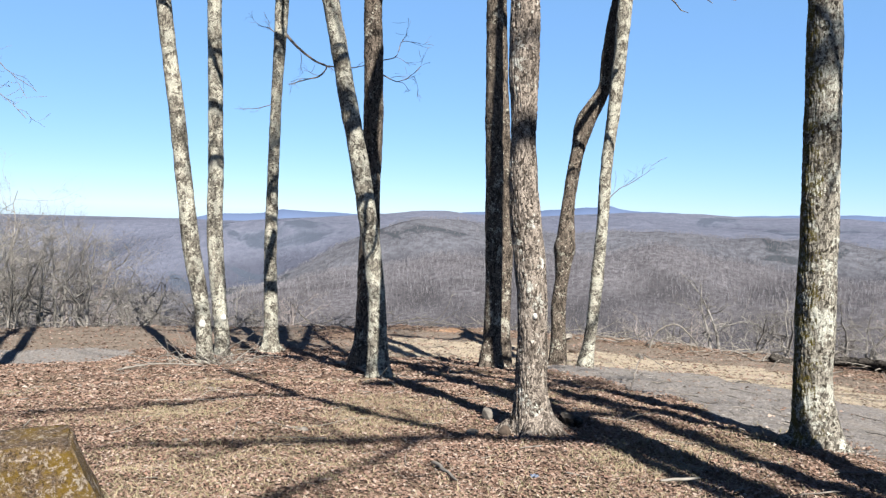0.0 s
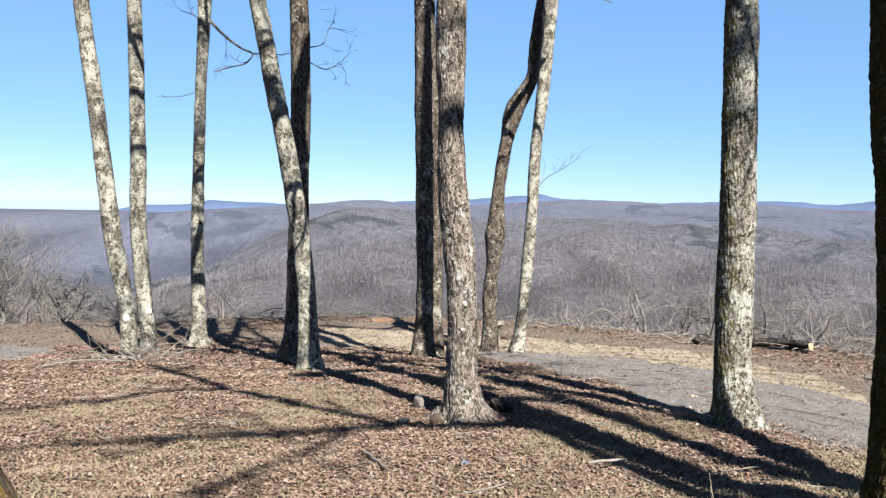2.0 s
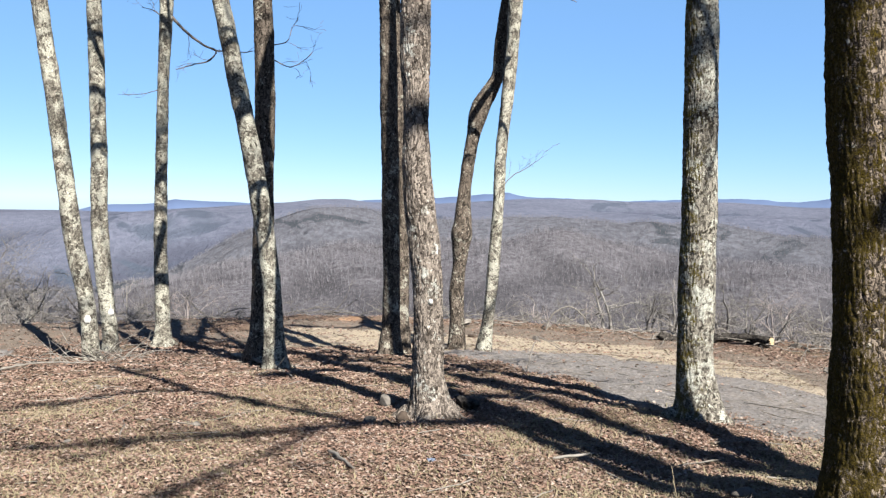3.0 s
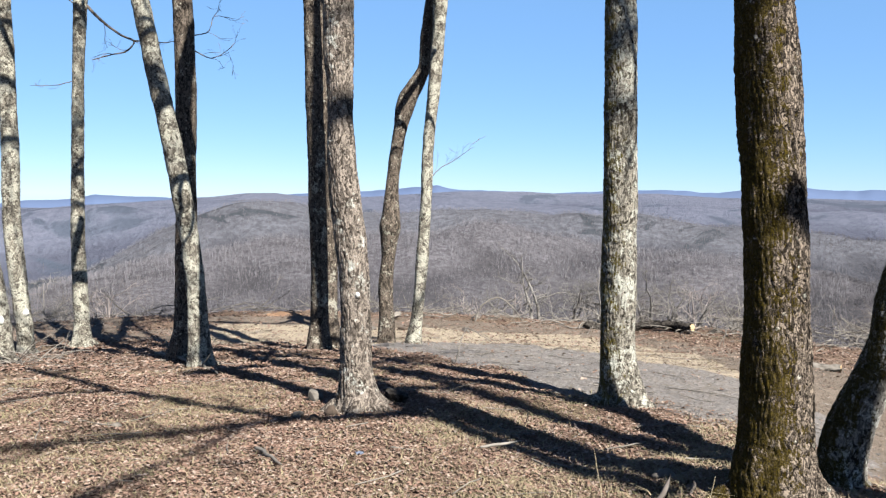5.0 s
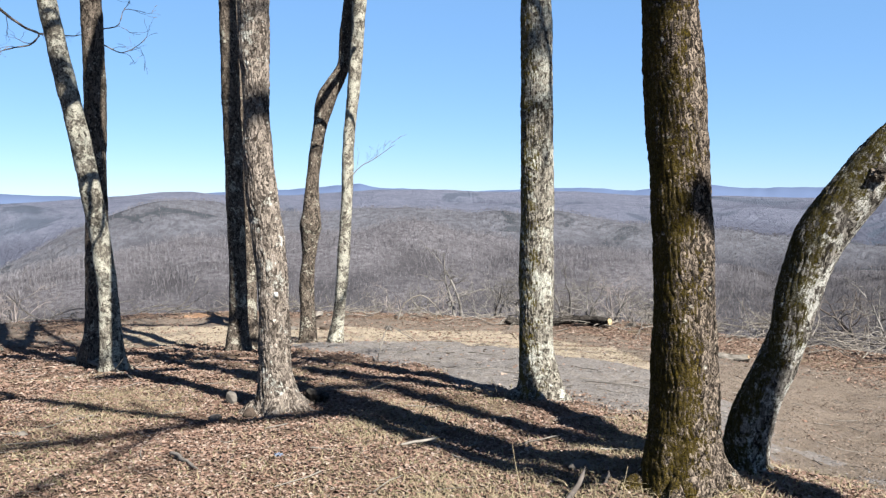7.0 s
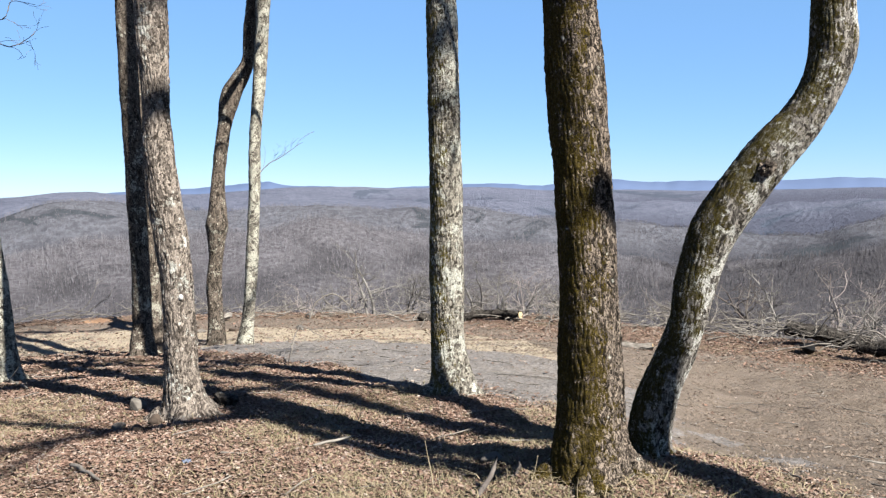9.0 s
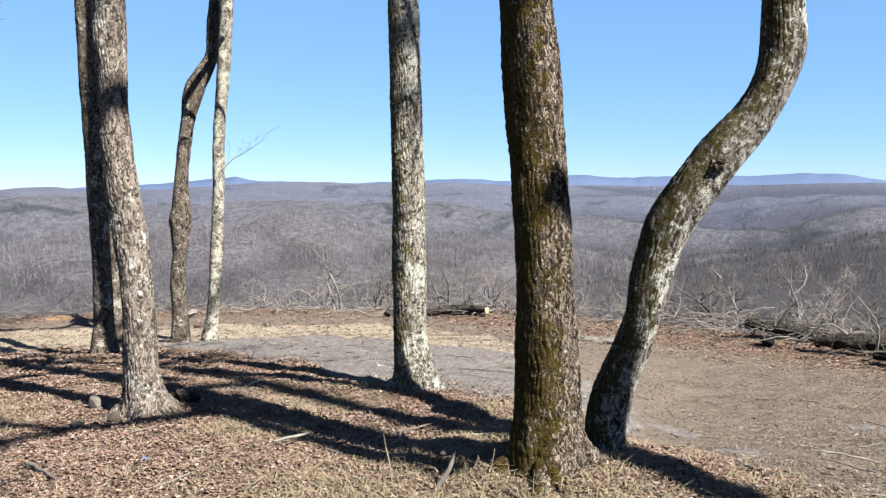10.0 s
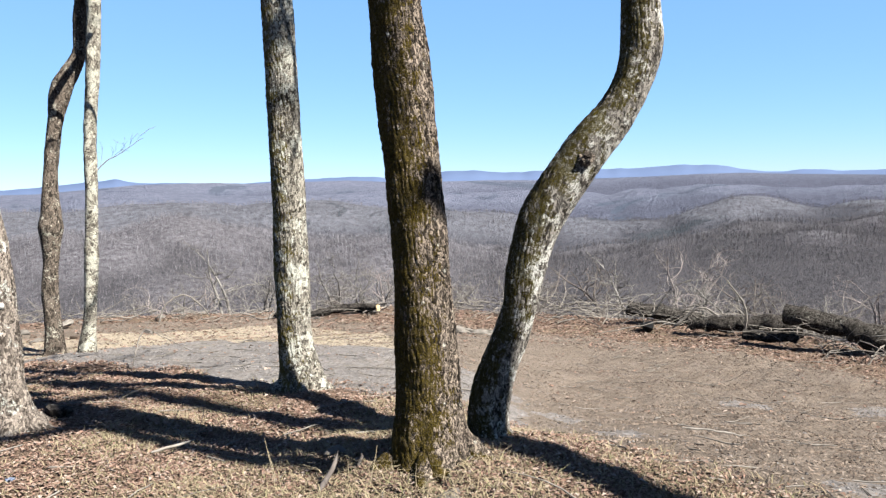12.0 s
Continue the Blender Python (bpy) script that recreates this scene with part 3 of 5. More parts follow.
# far mountains, given a plain haze-blue colour
FAZ = [-60, -27.6, -16, -15, -13, -11.6, -10.1, -8.5, -4.6, 3, 8.1, 9.7, 12.8, 14.3, 21, 23.7, 26.4, 28.8, 31.9, 34.7, 36.6, 39.4, 41.5, 48.3, 50.5, 53.4, 54.8, 56.6, 59.3, 61.2, 66, 90]
FEL = [-1.3, -1.27, -0.85, -0.54, -0.45, -0.4, -0.08, -0.15, -0.22, 0.13, 0.42, 0.58, 0.87, 0.57, 0.38, 0.54, 0.66, 0.72, 0.51, 0.9, 0.93, 0.72, 0.8, 0.79, 0.92, 0.9, 0.6, 0.32, 0.43, 0.23, 0.3, 0.3]
ba = np.arange(-60, 90, 0.1)
el = np.interp(ba, FAZ, FEL) + 0.035 * waves(ba, ba * 0, 2.2, 5)
el = np.convolve(np.pad(el, 1, "edge"), np.ones(3) / 3, "valid")
rows = []
for dr, k in ((4100, None), (4350, 0.7), (4600, 1.0), (4750, 0.6)):
    zt = 1.65 + 4600 * np.tan(np.radians(el))
    z = -160 + 0 * zt if k is None else -160 + (zt + 160) * k
    rows.append(np.stack([dr * np.sin(np.radians(ba)), dr * np.cos(np.radians(ba)), z], -1))
v = np.concatenate(rows)
n = len(ba)
i, j = np.meshgrid(np.arange(3), np.arange(n - 1), indexing="ij")
f = np.stack([i * n + j, (i + 1) * n + j, (i + 1) * n + j + 1, i * n + j + 1], -1).reshape(-1, 4)[:, ::-1]
tagged(new("backdrop", raw_mesh("backdrop", v, f, [HAZED_RIDGE], True)), "mountain ranges on the horizon, coloured haze blue", "mountains", kind="structure")

# ---------------------------------------------------------------- the trees on the knoll
OAK = "tall bare oak with rough grey-brown bark"
tree_c = standing_tree([(0.902, 6.302, -0.053, 0.223), (0.889, 6.303, 0.059, 0.17), (0.869, 6.306, 0.238, 0.134), (0.861, 6.307, 0.462, 0.122), (0.858, 6.308, 0.686, 0.12), (0.806, 6.315, 1.397, 0.122), (0.782, 6.318, 1.573, 0.122), (0.757, 6.322, 1.793, 0.113), (0.741, 6.324, 2.013, 0.106), (0.729, 6.326, 2.452, 0.101), (0.722, 6.327, 2.671, 0.112), (0.718, 6.327, 2.888, 0.119), (0.719, 6.327, 3.106, 0.114), (0.712, 6.328, 3.322, 0.107)] + [(0.73, 6.35, 4.2, 0.105), (0.76, 6.38, 5.2, 0.1), (0.77, 6.4, 7.2, 0.095)], BARK_OAK, OAK + " and a swollen stem", 11, fine=True, rough=0.012, pitch=0.024, lean=(0.28, 0.1), bend_from=7.2)
tree_r = standing_tree([(3.093, 6.166, -0.07, 0.229), (3.075, 6.175, 0.105, 0.181), (3.048, 6.189, 0.324, 0.148), (3.044, 6.191, 0.767, 0.143), (3.039, 6.193, 1.207, 0.14), (3.035, 6.195, 1.645, 0.138), (3.027, 6.199, 2.081, 0.133), (3.023, 6.201, 2.515, 0.126), (3.012, 6.207, 2.946, 0.13), (2.997, 6.214, 3.376, 0.121), (2.93, 6.23, 4.5, 0.116), (2.83, 6.24, 6.0, 0.116), (2.82, 6.24, 8.5, 0.11)], BARK_RIGHT, "straight bare tree with grey-green lichen bark", 12, fine=True, rough=0.008, pitch=0.024)
tree_m = standing_tree([(2.622, 3.468, 0.165, 0.245), (2.612, 3.475, 0.273, 0.212), (2.613, 3.474, 0.459, 0.18), (2.609, 3.477, 0.674, 0.169), (2.598, 3.485, 0.979, 0.161), (2.587, 3.493, 1.311, 0.153), (2.565, 3.508, 1.728, 0.15), (2.547, 3.521, 2.023, 0.149), (2.53, 3.534, 2.316, 0.153), (2.505, 3.551, 2.606, 0.142)], BARK_MOSS, "thick bare oak with mossy furrowed bark", 13, fine=True, rough=0.0095, clear=5.5, pitch=0.021)
tree_v = standing_tree([(3.191, 3.707, 0.12, 0.125), (3.189, 3.709, 0.222, 0.125), (3.211, 3.69, 0.395, 0.124), (3.254, 3.655, 0.567, 0.11), (3.308, 3.611, 0.737, 0.106), (3.35, 3.577, 0.905, 0.102), (3.372, 3.558, 1.072, 0.112), (3.413, 3.524, 1.269, 0.117), (3.446, 3.496, 1.399, 0.126), (3.518, 3.439, 1.56, 0.134), (3.602, 3.371, 1.718, 0.134), (3.691, 3.298, 1.874, 0.13), (3.791, 3.216, 2.026, 0.116), (3.861, 3.159, 2.177, 0.112), (3.902, 3.125, 2.328, 0.115), (3.918, 3.112, 2.448, 0.118), (3.916, 3.114, 2.63, 0.111)], BARK_CURVE, "crooked bare tree, its trunk bent sideways, mossy and lichened", 14, fine=True, rough=0.0055, clear=5.5, limbs=9, pitch=0.02, lean=(-0.2, 0))
tree_l = standing_tree([(-3.22, 11.928, -0.647, 0.125), (-3.289, 11.91, 0.259, 0.108), (-3.424, 11.873, 1.022, 0.124), (-3.557, 11.837, 2.169, 0.111), (-3.652, 11.811, 2.978, 0.114), (-3.754, 11.784, 3.777, 0.105), (-3.854, 11.756, 4.567, 0.109)], BARK_PALE, "slender leaning tree with pale lichen bark", 15, lean=(-0.1, 0))
tree_l2 = standing_tree([(-3.482, 14.054, -0.948, 0.138), (-3.555, 14.036, 0.02, 0.127), (-3.635, 14.016, 0.921, 0.132), (-3.651, 14.012, 2.283, 0.126), (-3.668, 14.008, 3.247, 0.121), (-3.72, 13.995, 5.154, 0.115)], BARK_PALE, "slender upright tree with pale lichen bark", 16)
tree_t = standing_tree([(-2.837, 15.087, -0.954, 0.18), (-2.843, 15.086, -0.688, 0.137), (-2.866, 15.082, -0.073, 0.127), (-2.887, 15.078, 0.898, 0.116), (-2.868, 15.081, 2.366, 0.105), (-2.85, 15.085, 3.407, 0.099), (-2.812, 15.092, 4.444, 0.104), (-2.775, 15.099, 5.476, 0.125)], BARK_PALE, "thin bare tree with a few low twigs", 17)
tree_n = standing_tree([(-0.518, 9.574, -0.306, 0.155), (-0.532, 9.574, -0.068, 0.128), (-0.57, 9.572, 0.593, 0.111), (-0.641, 9.568, 1.209, 0.107), (-0.798, 9.559, 2.137, 0.11), (-0.934, 9.551, 2.792, 0.106), (-1.063, 9.544, 3.442, 0.096), (-1.197, 9.537, 4.087, 0.098)], BARK_PALE, "leaning tree with pale grey lichen bark", 18, lean=(-0.15, 0))
tree_o = standing_tree([(-0.797, 10.576, -0.441, 0.223), (-0.762, 10.578, -0.104, 0.163), (-0.749, 10.579, 0.478, 0.133), (-0.745, 10.58, 1.161, 0.129), (-0.744, 10.58, 2.193, 0.125), (-0.735, 10.58, 2.925, 0.125), (-0.748, 10.579, 3.652, 0.121), (-0.775, 10.577, 4.373, 0.113)], BARK_DARK, "dark upright bare tree behind a leaning one", 19, lean=(0.2, 0), bend_from=4.5)
tree_d = standing_tree([(0.973, 11.452, -0.507, 0.178), (0.983, 11.451, -0.116, 0.129), (0.98, 11.451, 0.451, 0.117), (0.96, 11.453, 1.496, 0.124), (0.906, 11.458, 3.089, 0.12), (0.868, 11.461, 4.663, 0.115)], BARK_DARK, "dark upright bare tree, one of a close pair", 20)
tree_d2 = standing_tree([(1.203, 11.978, -0.601, 0.144), (1.189, 11.979, -0.193, 0.11), (1.185, 11.98, 0.4, 0.105), (1.184, 11.98, 1.159, 0.101), (1.127, 11.986, 2.33, 0.1), (0.984, 12, 4.808, 0.095)], BARK_DARK, "dark slender bare tree, one of a close pair", 21)
tree_k = standing_tree([(2.302, 13.627, -0.807, 0.154), (2.297, 13.628, -0.419, 0.125), (2.277, 13.631, 0.111, 0.125), (2.323, 13.623, 0.642, 0.116), (2.338, 13.621, 0.979, 0.15), (2.342, 13.62, 1.123, 0.178), (2.354, 13.618, 1.314, 0.15), (2.368, 13.616, 1.697, 0.116), (2.45, 13.601, 2.46, 0.106), (2.517, 13.589, 2.887, 0.116), (2.564, 13.58, 3.105, 0.15), (2.621, 13.569, 3.294, 0.16), (2.723, 13.549, 3.483, 0.14), (2.859, 13.521, 3.737, 0.108), (2.926, 13.507, 4.343, 0.106), (2.988, 13.493, 4.807, 0.111), (3.06, 13.477, 5.268, 0.106)], BARK_DARK, "bare tree with a sharp kink in its trunk", 22)
tree_k2 = standing_tree([(2.684, 13.205, -0.831, 0.141), (2.746, 13.192, -0.338, 0.098), (2.817, 13.177, 0.599, 0.102), (2.87, 13.167, 1.529, 0.093), (2.897, 13.161, 2.451, 0.097), (2.976, 13.145, 3.367, 0.101), (3.011, 13.139, 3.822, 0.11), (3.046, 13.131, 4.275, 0.105), (3.063, 13.128, 4.727, 0.114), (3.088, 13.123, 5.177, 0.114)], BARK_PALE, "slender pale tree leaning against a kinked one", 23)
twig_part(tree_t, [(-2.72, 15.1, 4.88), (-2.45, 15.16, 4.62), (-2.15, 15.21, 4.41), (-1.94, 15.25, 4.32), (-2.04, 15.24, 4.17), (-2.29, 15.18, 4.07), (-2.64, 15.12, 3.92)], 0.03, 0.007, 31, kids=6, reach=0.35)
twig_part(tree_t, [(-1.94, 15.25, 4.32), (-1.62, 15.31, 4.32), (-1.32, 15.37, 4.35), (-1.11, 15.41, 4.44)], 0.015, 0.005, 32, kids=3)
twig_part(tree_t, [(-2.86, 15.08, 4.85), (-3.02, 15.05, 4.96), (-3.21, 15.01, 4.98)], 0.012, 0.004, 33, kids=4)
twig_part(tree_t, [(-2.93, 15.06, 3.56), (-3.23, 15.01, 3.47), (-3.57, 14.94, 3.45)], 0.008, 0.003, 34, kids=2, reach=0.2)
twig_part(tree_o, [(-0.66, 10.58, 3.59), (-0.45, 10.6, 3.68), (-0.39, 10.6, 3.85), (-0.11, 10.63, 3.85)], 0.008, 0.003, 35, kids=4, reach=0.25)
twig_part(tree_o, [(-0.66, 10.58, 3.43), (-0.43, 10.6, 3.36), (-0.21, 10.61, 3.47), (-0.11, 10.63, 3.59)], 0.009, 0.003, 36, kids=5, reach=0.25)
twig_part(tree_k2, [(2.9, 13.14, 1.91), (3.15, 13.11, 2.14), (3.35, 13.08, 2.24), (3.7, 13.0, 2.47)], 0.009, 0.003, 37, kids=6, reach=0.25)
twig_part(tree_v, [(3.58, 3.37, 1.64), (3.5, 3.41, 1.66), (3.44, 3.44, 1.69), (3.43, 3.446, 1.705), (3.424, 3.452, 1.725)], 0.021, 0.016, 38, LOG_BARK, kids=0)



def trunk_of(owner):
    return next(c for c in owner.children if c.name.startswith("trunk"))


def lichen_patch(owner, spot, wide, high, seed):
    """A pale crust of lichen on the side of a trunk that faces the clearing."""
    bm = bmesh.new()
    bmesh.ops.create_icosphere(bm, subdivisions=3, radius=1.0)
    for v in bm.verts:
        k = 1 + 0.3 * noise.noise(v.co * 2.5 + Vector((seed, 0, 0)))
        v.co = Vector(spot) + Vector((v.co.x * wide * k, v.co.y * 0.02, v.co.z * high * k))
    me = bpy.data.meshes.new("lichen")
    bm.to_mesh(me)
    bm.free()
    me.materials.append(CRUST)
    part("lichen", me, trunk_of(owner), "round white lichen patch")


lichen_patch(tree_l, (-3.228, 11.802, -0.067), 0.045, 0.055, 1)
lichen_patch(tree_l2, (-3.453, 13.928, -0.258), 0.05, 0.05, 2)
lichen_patch(tree_c, (0.897, 6.236, 1.272), 0.016, 0.06, 3)
lichen_patch(tree_c, (0.857, 6.191, 0.880), 0.018, 0.022, 4)

bm = bmesh.new()
bmesh.ops.create_icosphere(bm, subdivisions=4, radius=1.0)
for v in bm.verts:
    c = v.co * (1 + 0.35 * noise.noise(v.co * 2.2) + 0.2 * noise.noise(v.co * 6))
    v.co = Vector((3.58, 3.235, 1.776)) + Vector((c.x * 0.048, c.y * 0.045, c.z * 0.042))
me = bpy.data.meshes.new("knot")
bm.to_mesh(me)
bm.free()
me.materials.append(BARK_DARK)
part("knot", me, trunk_of(tree_v), "dark healed knot in the bend")

tree_side = standing_tree([(-4.86, 8.0, gz(-4.86, 8.0) + 0.02, 0.16), (-4.87, 8.0, 1.0, 0.12), (-4.9, 8.02, 3.0, 0.11), (-4.95, 8.05, 5.0, 0.1)], BARK_DARK, "bare tree with fine drooping twigs", 25)
standing_tree([(-5.32, 8.1, gz(-5.32, 8.1) + 0.02, 0.13), (-5.33, 8.1, 1.0, 0.1), (-5.35, 8.12, 3.0, 0.09), (-5.4, 8.15, 5.0, 0.085)], BARK_DARK, "slim bare tree with fine drooping twigs", 26)

twig_part(tree_side, [(-4.9, 8.02, 3.9), (-4.55, 8.2, 3.35), (-4.25, 8.3, 2.98), (-3.98, 8.35, 2.78)], 0.008, 0.003, 41, kids=6, reach=0.25)
twig_part(tree_side, [(-4.9, 8.02, 3.3), (-4.6, 8.2, 2.9), (-4.3, 8.28, 2.72), (-4.08, 8.32, 2.5)], 0.007, 0.003, 42, kids=5, reach=0.22)

# the tree behind the viewer, whose limbs throw the shadows across the leaves
FLAT = Vector((SUN_TO.x, SUN_TO.y, 0)) / SUN_TO.z


def over(line, h0, h1):
    """A line of ground points lifted along the sun's rays to heights h0..h1."""
    out = []
    for k, (x, y) in enumerate(line):
        h = h0 + (h1 - h0) * k / (len(line) - 1)
        out.append((x + FLAT.x * h, y + FLAT.y * h, gz(x, y) + h))
    return out


shade = standing_tree([(5.76, -4.18, gz(5.76, -4.18) + 0.02, 0.33), (5.76, -4.18, 0.9, 0.27), (5.76, -4.18, 3.0, 0.25), (5.8, -4.18, 6.0, 0.165), (5.88, -4.16, 7.5, 0.175), (5.9, -4.19, 8.6, 0.15), (5.97, -4.2, 9.6, 0.12), (6.02, -4.21, 10.6, 0.11)], BARK_OAK, OAK, 24, height=14.5, limbs=4, clear=7)
SHADE_LINES = [
    (((1.67, 6.57), (1.1, 6.05), (0.38, 6.18), (-0.21, 6.64), (-0.72, 7.07), (-1.42, 8.22), (-2.67, 10.37)), 10.4, 9.2, 0.085, 0.05),
    (((0.37, 6.15), (-0.52, 5.91), (-1.4, 5.78), (-1.95, 5.65)), 10.0, 9.6, 0.055, 0.034),
    (((0.07, 6.11), (-0.63, 4.9), (-0.99, 4.54)), 9.85, 9.6, 0.042, 0.026),
    (((-1.0, 7.5), (-1.46, 7.8), (-2.25, 7.22), (-3.47, 6.67)), 9.6, 9.9, 0.048, 0.026),
    (((2.21, 5.0), (2.03, 5.08), (1.85, 5.16)), 8.95, 9.25, 0.1, 0.09),
]
for n, (line, h0, h1, r0, r1) in enumerate(SHADE_LINES):
    twig_part(shade, over(line, h0, h1), r0, r1, 60 + n, BARK_OAK, kids=5 if r1 < 0.07 else 0, reach=0.9)
twig_part(shade, [(6.02, -4.21, 10.6), (5.6, -4.4, 10.9), (5.3, -4.55, 10.6), (5.245, -4.58, 9.6), (5.245, -4.58, 8.1)], 0.12, 0.11, 70, BARK_OAK, kids=0)



def overhead_limb(owner, start, spot, rise, slope, half, r, seed):
    """A limb of owner that crosses the sun's ray through spot, rise metres above it; slope is its tilt."""
    mid = Vector((spot[0] + FLAT.x * rise, spot[1] + FLAT.y * rise, spot[2] + rise))
    side = Vector((-FLAT.y, FLAT.x, 0)).normalized()
    way = (side + Vector((0, 0, slope))).normalized()
    if (Vector(start) - mid).dot(way) > 0:
        way = -way
    twig_part(owner, [tuple(start), tuple(mid - way * half), tuple(mid), tuple(mid + way * half)], r * 1.1, r * 0.7, seed, BARK_OAK, kids=3 if r < 0.08 else 0, reach=0.7)


overhead_limb(shade, (5.7, -4.2, 11.2), (0.73, 6.28, 2.27), 10.1, 0.1, 0.5, 0.13, 81)
overhead_limb(shade, (5.69, -4.21, 12.2), (0.72, 6.28, 2.98), 10.1, 0.25, 0.5, 0.04, 82)
overhead_limb(shade, (5.7, -4.2, 12.0), (3.02, 6.12, 2.98), 9.9, 0.2, 0.5, 0.06, 83)
overhead_limb(tree_c, (0.88, 6.4, 4.6), (-0.7, 9.52, 1.75), 3.0, 0.3, 0.5, 0.05, 84)
overhead_limb(tree_c, (0.88, 6.4, 5.4), (-0.9, 9.5, 2.6), 3.0, 0.6, 0.5, 0.06, 85)
overhead_limb(tree_c, (0.88, 6.4, 6.1), (-1.06, 9.5, 3.4), 3.0, 0.4, 0.5, 0.04, 86)
overhead_limb(tree_o, (-0.75, 10.57, 4.6), (-2.9, 15.0, 0.75), 4.25, 4.0, 0.5, 0.09, 87)
overhead_limb(tree_d, (0.87, 11.46, 5.0), (2.6, 13.45, 3.3), 1.95, 1.2, 0.4, 0.07, 88)

# ---------------------------------------------------------------- woods
def bare_tree_arrays(seed, height, sides, levels, kids, stems=1, thin=1.0, segs=(6, 4), crook=0.13):
    """Stems and crown of a leafless tree, as two pairs of arrays."""
    rng = np.random.RandomState(seed)
    wood, crown = Tubes(sides), Tubes(sides)
    for s in range(stems):
        a = rng.rand() * 6.28
        tilt = 0.05 + 0.18 * (stems > 1) * rng.rand()
        line = wander(rng, (0, 0, -0.3), (math.cos(a) * tilt, math.sin(a) * tilt, 1), height * (0.85 + 0.15 * rng.rand()), 7, crook, 0.1)
        r = height * 0.013 * thin
        wood.add(line, r, r * 0.15)
        n = kids + 4
        for k in range(n):
            f = 0.25 + 0.72 * (k + rng.rand()) / n
            i = min(int(f * 7), 6)
            p = line[i] + (line[i + 1] - line[i]) * rng.rand()
            b = rng.rand() * 6.28
            grow(crown, rng, p, (math.cos(b), math.sin(b), 0.35 + 0.6 * rng.rand()), height * (0.2 + 0.26 * rng.rand()) * (1.15 - 0.6 * f), r * (1 - 0.8 * f) * 0.6, levels, kids, 0.14 + crook, 0.05, 0.8, segs)
    return wood.arrays(), crown.arrays()


def joined(two):
    (v, f), (w, g) = two
    return np.concatenate([v, w]), np.concatenate([f, g + len(v)])


def slope_top(a):
    """How high the crowns below the rim reach, as an angle from the eye."""
    return float(np.interp(a, [-40, -30, -27, -24, -20, -16, -10, 0, 15, 22, 35, 45, 66], [4, 2.2, 0.3, 0.5, -2.8, -3.6, -4.6, -5.5, -5.2, -4.5, -4.7, -4.0, -4.6]))


# single bare trees at the edge of the slope
KINDS = []
for n in range(5):
    mat = (TWIG_PALE, SLOPE_TWIG, TWIG_PALE, SLOPE_TWIG, TWIG)[n]
    KINDS.append([raw_mesh(w, v, f, [mat], True) for w, (v, f) in zip(("trunk", "crown"), bare_tree_arrays(200 + n, 5.0, 3, 2, 4, 2 + n % 2, 1.6, (6, 3), 0.22))])
for n in range(2):
    KINDS.append([raw_mesh(w, v, f, [TWIG_PALE], True) for w, (v, f) in zip(("trunk", "crown"), bare_tree_arrays(220 + n, 5.0, 3, 3, 4, 2, 1.1, (5, 3), 0.12))])
rng = np.random.RandomState(77)
EDGE_WEST = [(-32.3, 24.5, 5), (-30.3, 25.5, 6), (-28.7, 26.5, 5), (-27.2, 25.5, 6), (-25.4, 27, 5), (-24.3, 26, 6), (-23.2, 31, 5), (-26.3, 31, 5), (-29.3, 29, 6), (-22.3, 34, 1), (-20.1, 25.5, 0), (-18.3, 31, 5), (-15.5, 29, 4), (-12.0, 30, 2), (-8.6, 33, 3)]
EDGE_EAST = [(17.2, 33, 3), (21.8, 29, 2), (27.5, 27, 4), (32, 29, 3), (37, 28, 4), (41, 27, 4), (47, 25, 4), (52, 24, 3), (57.5, 23, 4), (63.5, 23, 3)]
for n, (a, d, k) in enumerate(EDGE_WEST + EDGE_EAST):
    d = d - 2.5
    p = polar(a, d)
    top = 1.65 + d * math.tan(radians(slope_top(a) + rng.uniform(-0.7, 0.9)))
    h = max(1.4, top - p.z)
    ob = base_empty("bare_tree", p.x, p.y, p.z - 0.1)
    ob.scale, ob.rotation_euler = (h / 5.0 * 1.15, h / 5.0 * 1.15, h / 5.0), (0, 0, rng.rand() * 6.28)
    for name, me in zip(("trunk", "crown"), KINDS[k]):
        new(name, me).parent = ob
    tagged(ob, "pale lichened bare tree at the slope's edge" if k in (0, 2, 6) else "grey bare tree with fine twigs on the slope", "tree", "bare trees below the rim")

# crooked scrub trees rooted on the rim itself: bearing, and how high they reach as an angle from the eye
SCRUB_KINDS = []
for n in range(4):
    SCRUB_KINDS.append([raw_mesh(w, v, f, [SCRUB], True) for w, (v, f) in zip(("trunk", "crown"), bare_tree_arrays(240 + n, 5.0, 4, 2, 4, 2 + n % 2, 1.6, (6, 3), 0.26))])
RIM_SCRUB = [(20.1, -3.3), (17.3, -6.0), (22.6, -4.9), (24.6, -4.2), (27.9, -4.3), (29.3, -4.9), (31, -5.5), (26.2, -6.0), (14.3, -6.6), (33.6, -5.8), (36.2, -5.8), (42, -6.4),
             (47.9, -4.8), (53, -6.2), (55.5, -6.0), (61, -7.2), (-20.1, -4.4), (-22.6, -3.4), (-16, -6.3), (-12, -6.7)]
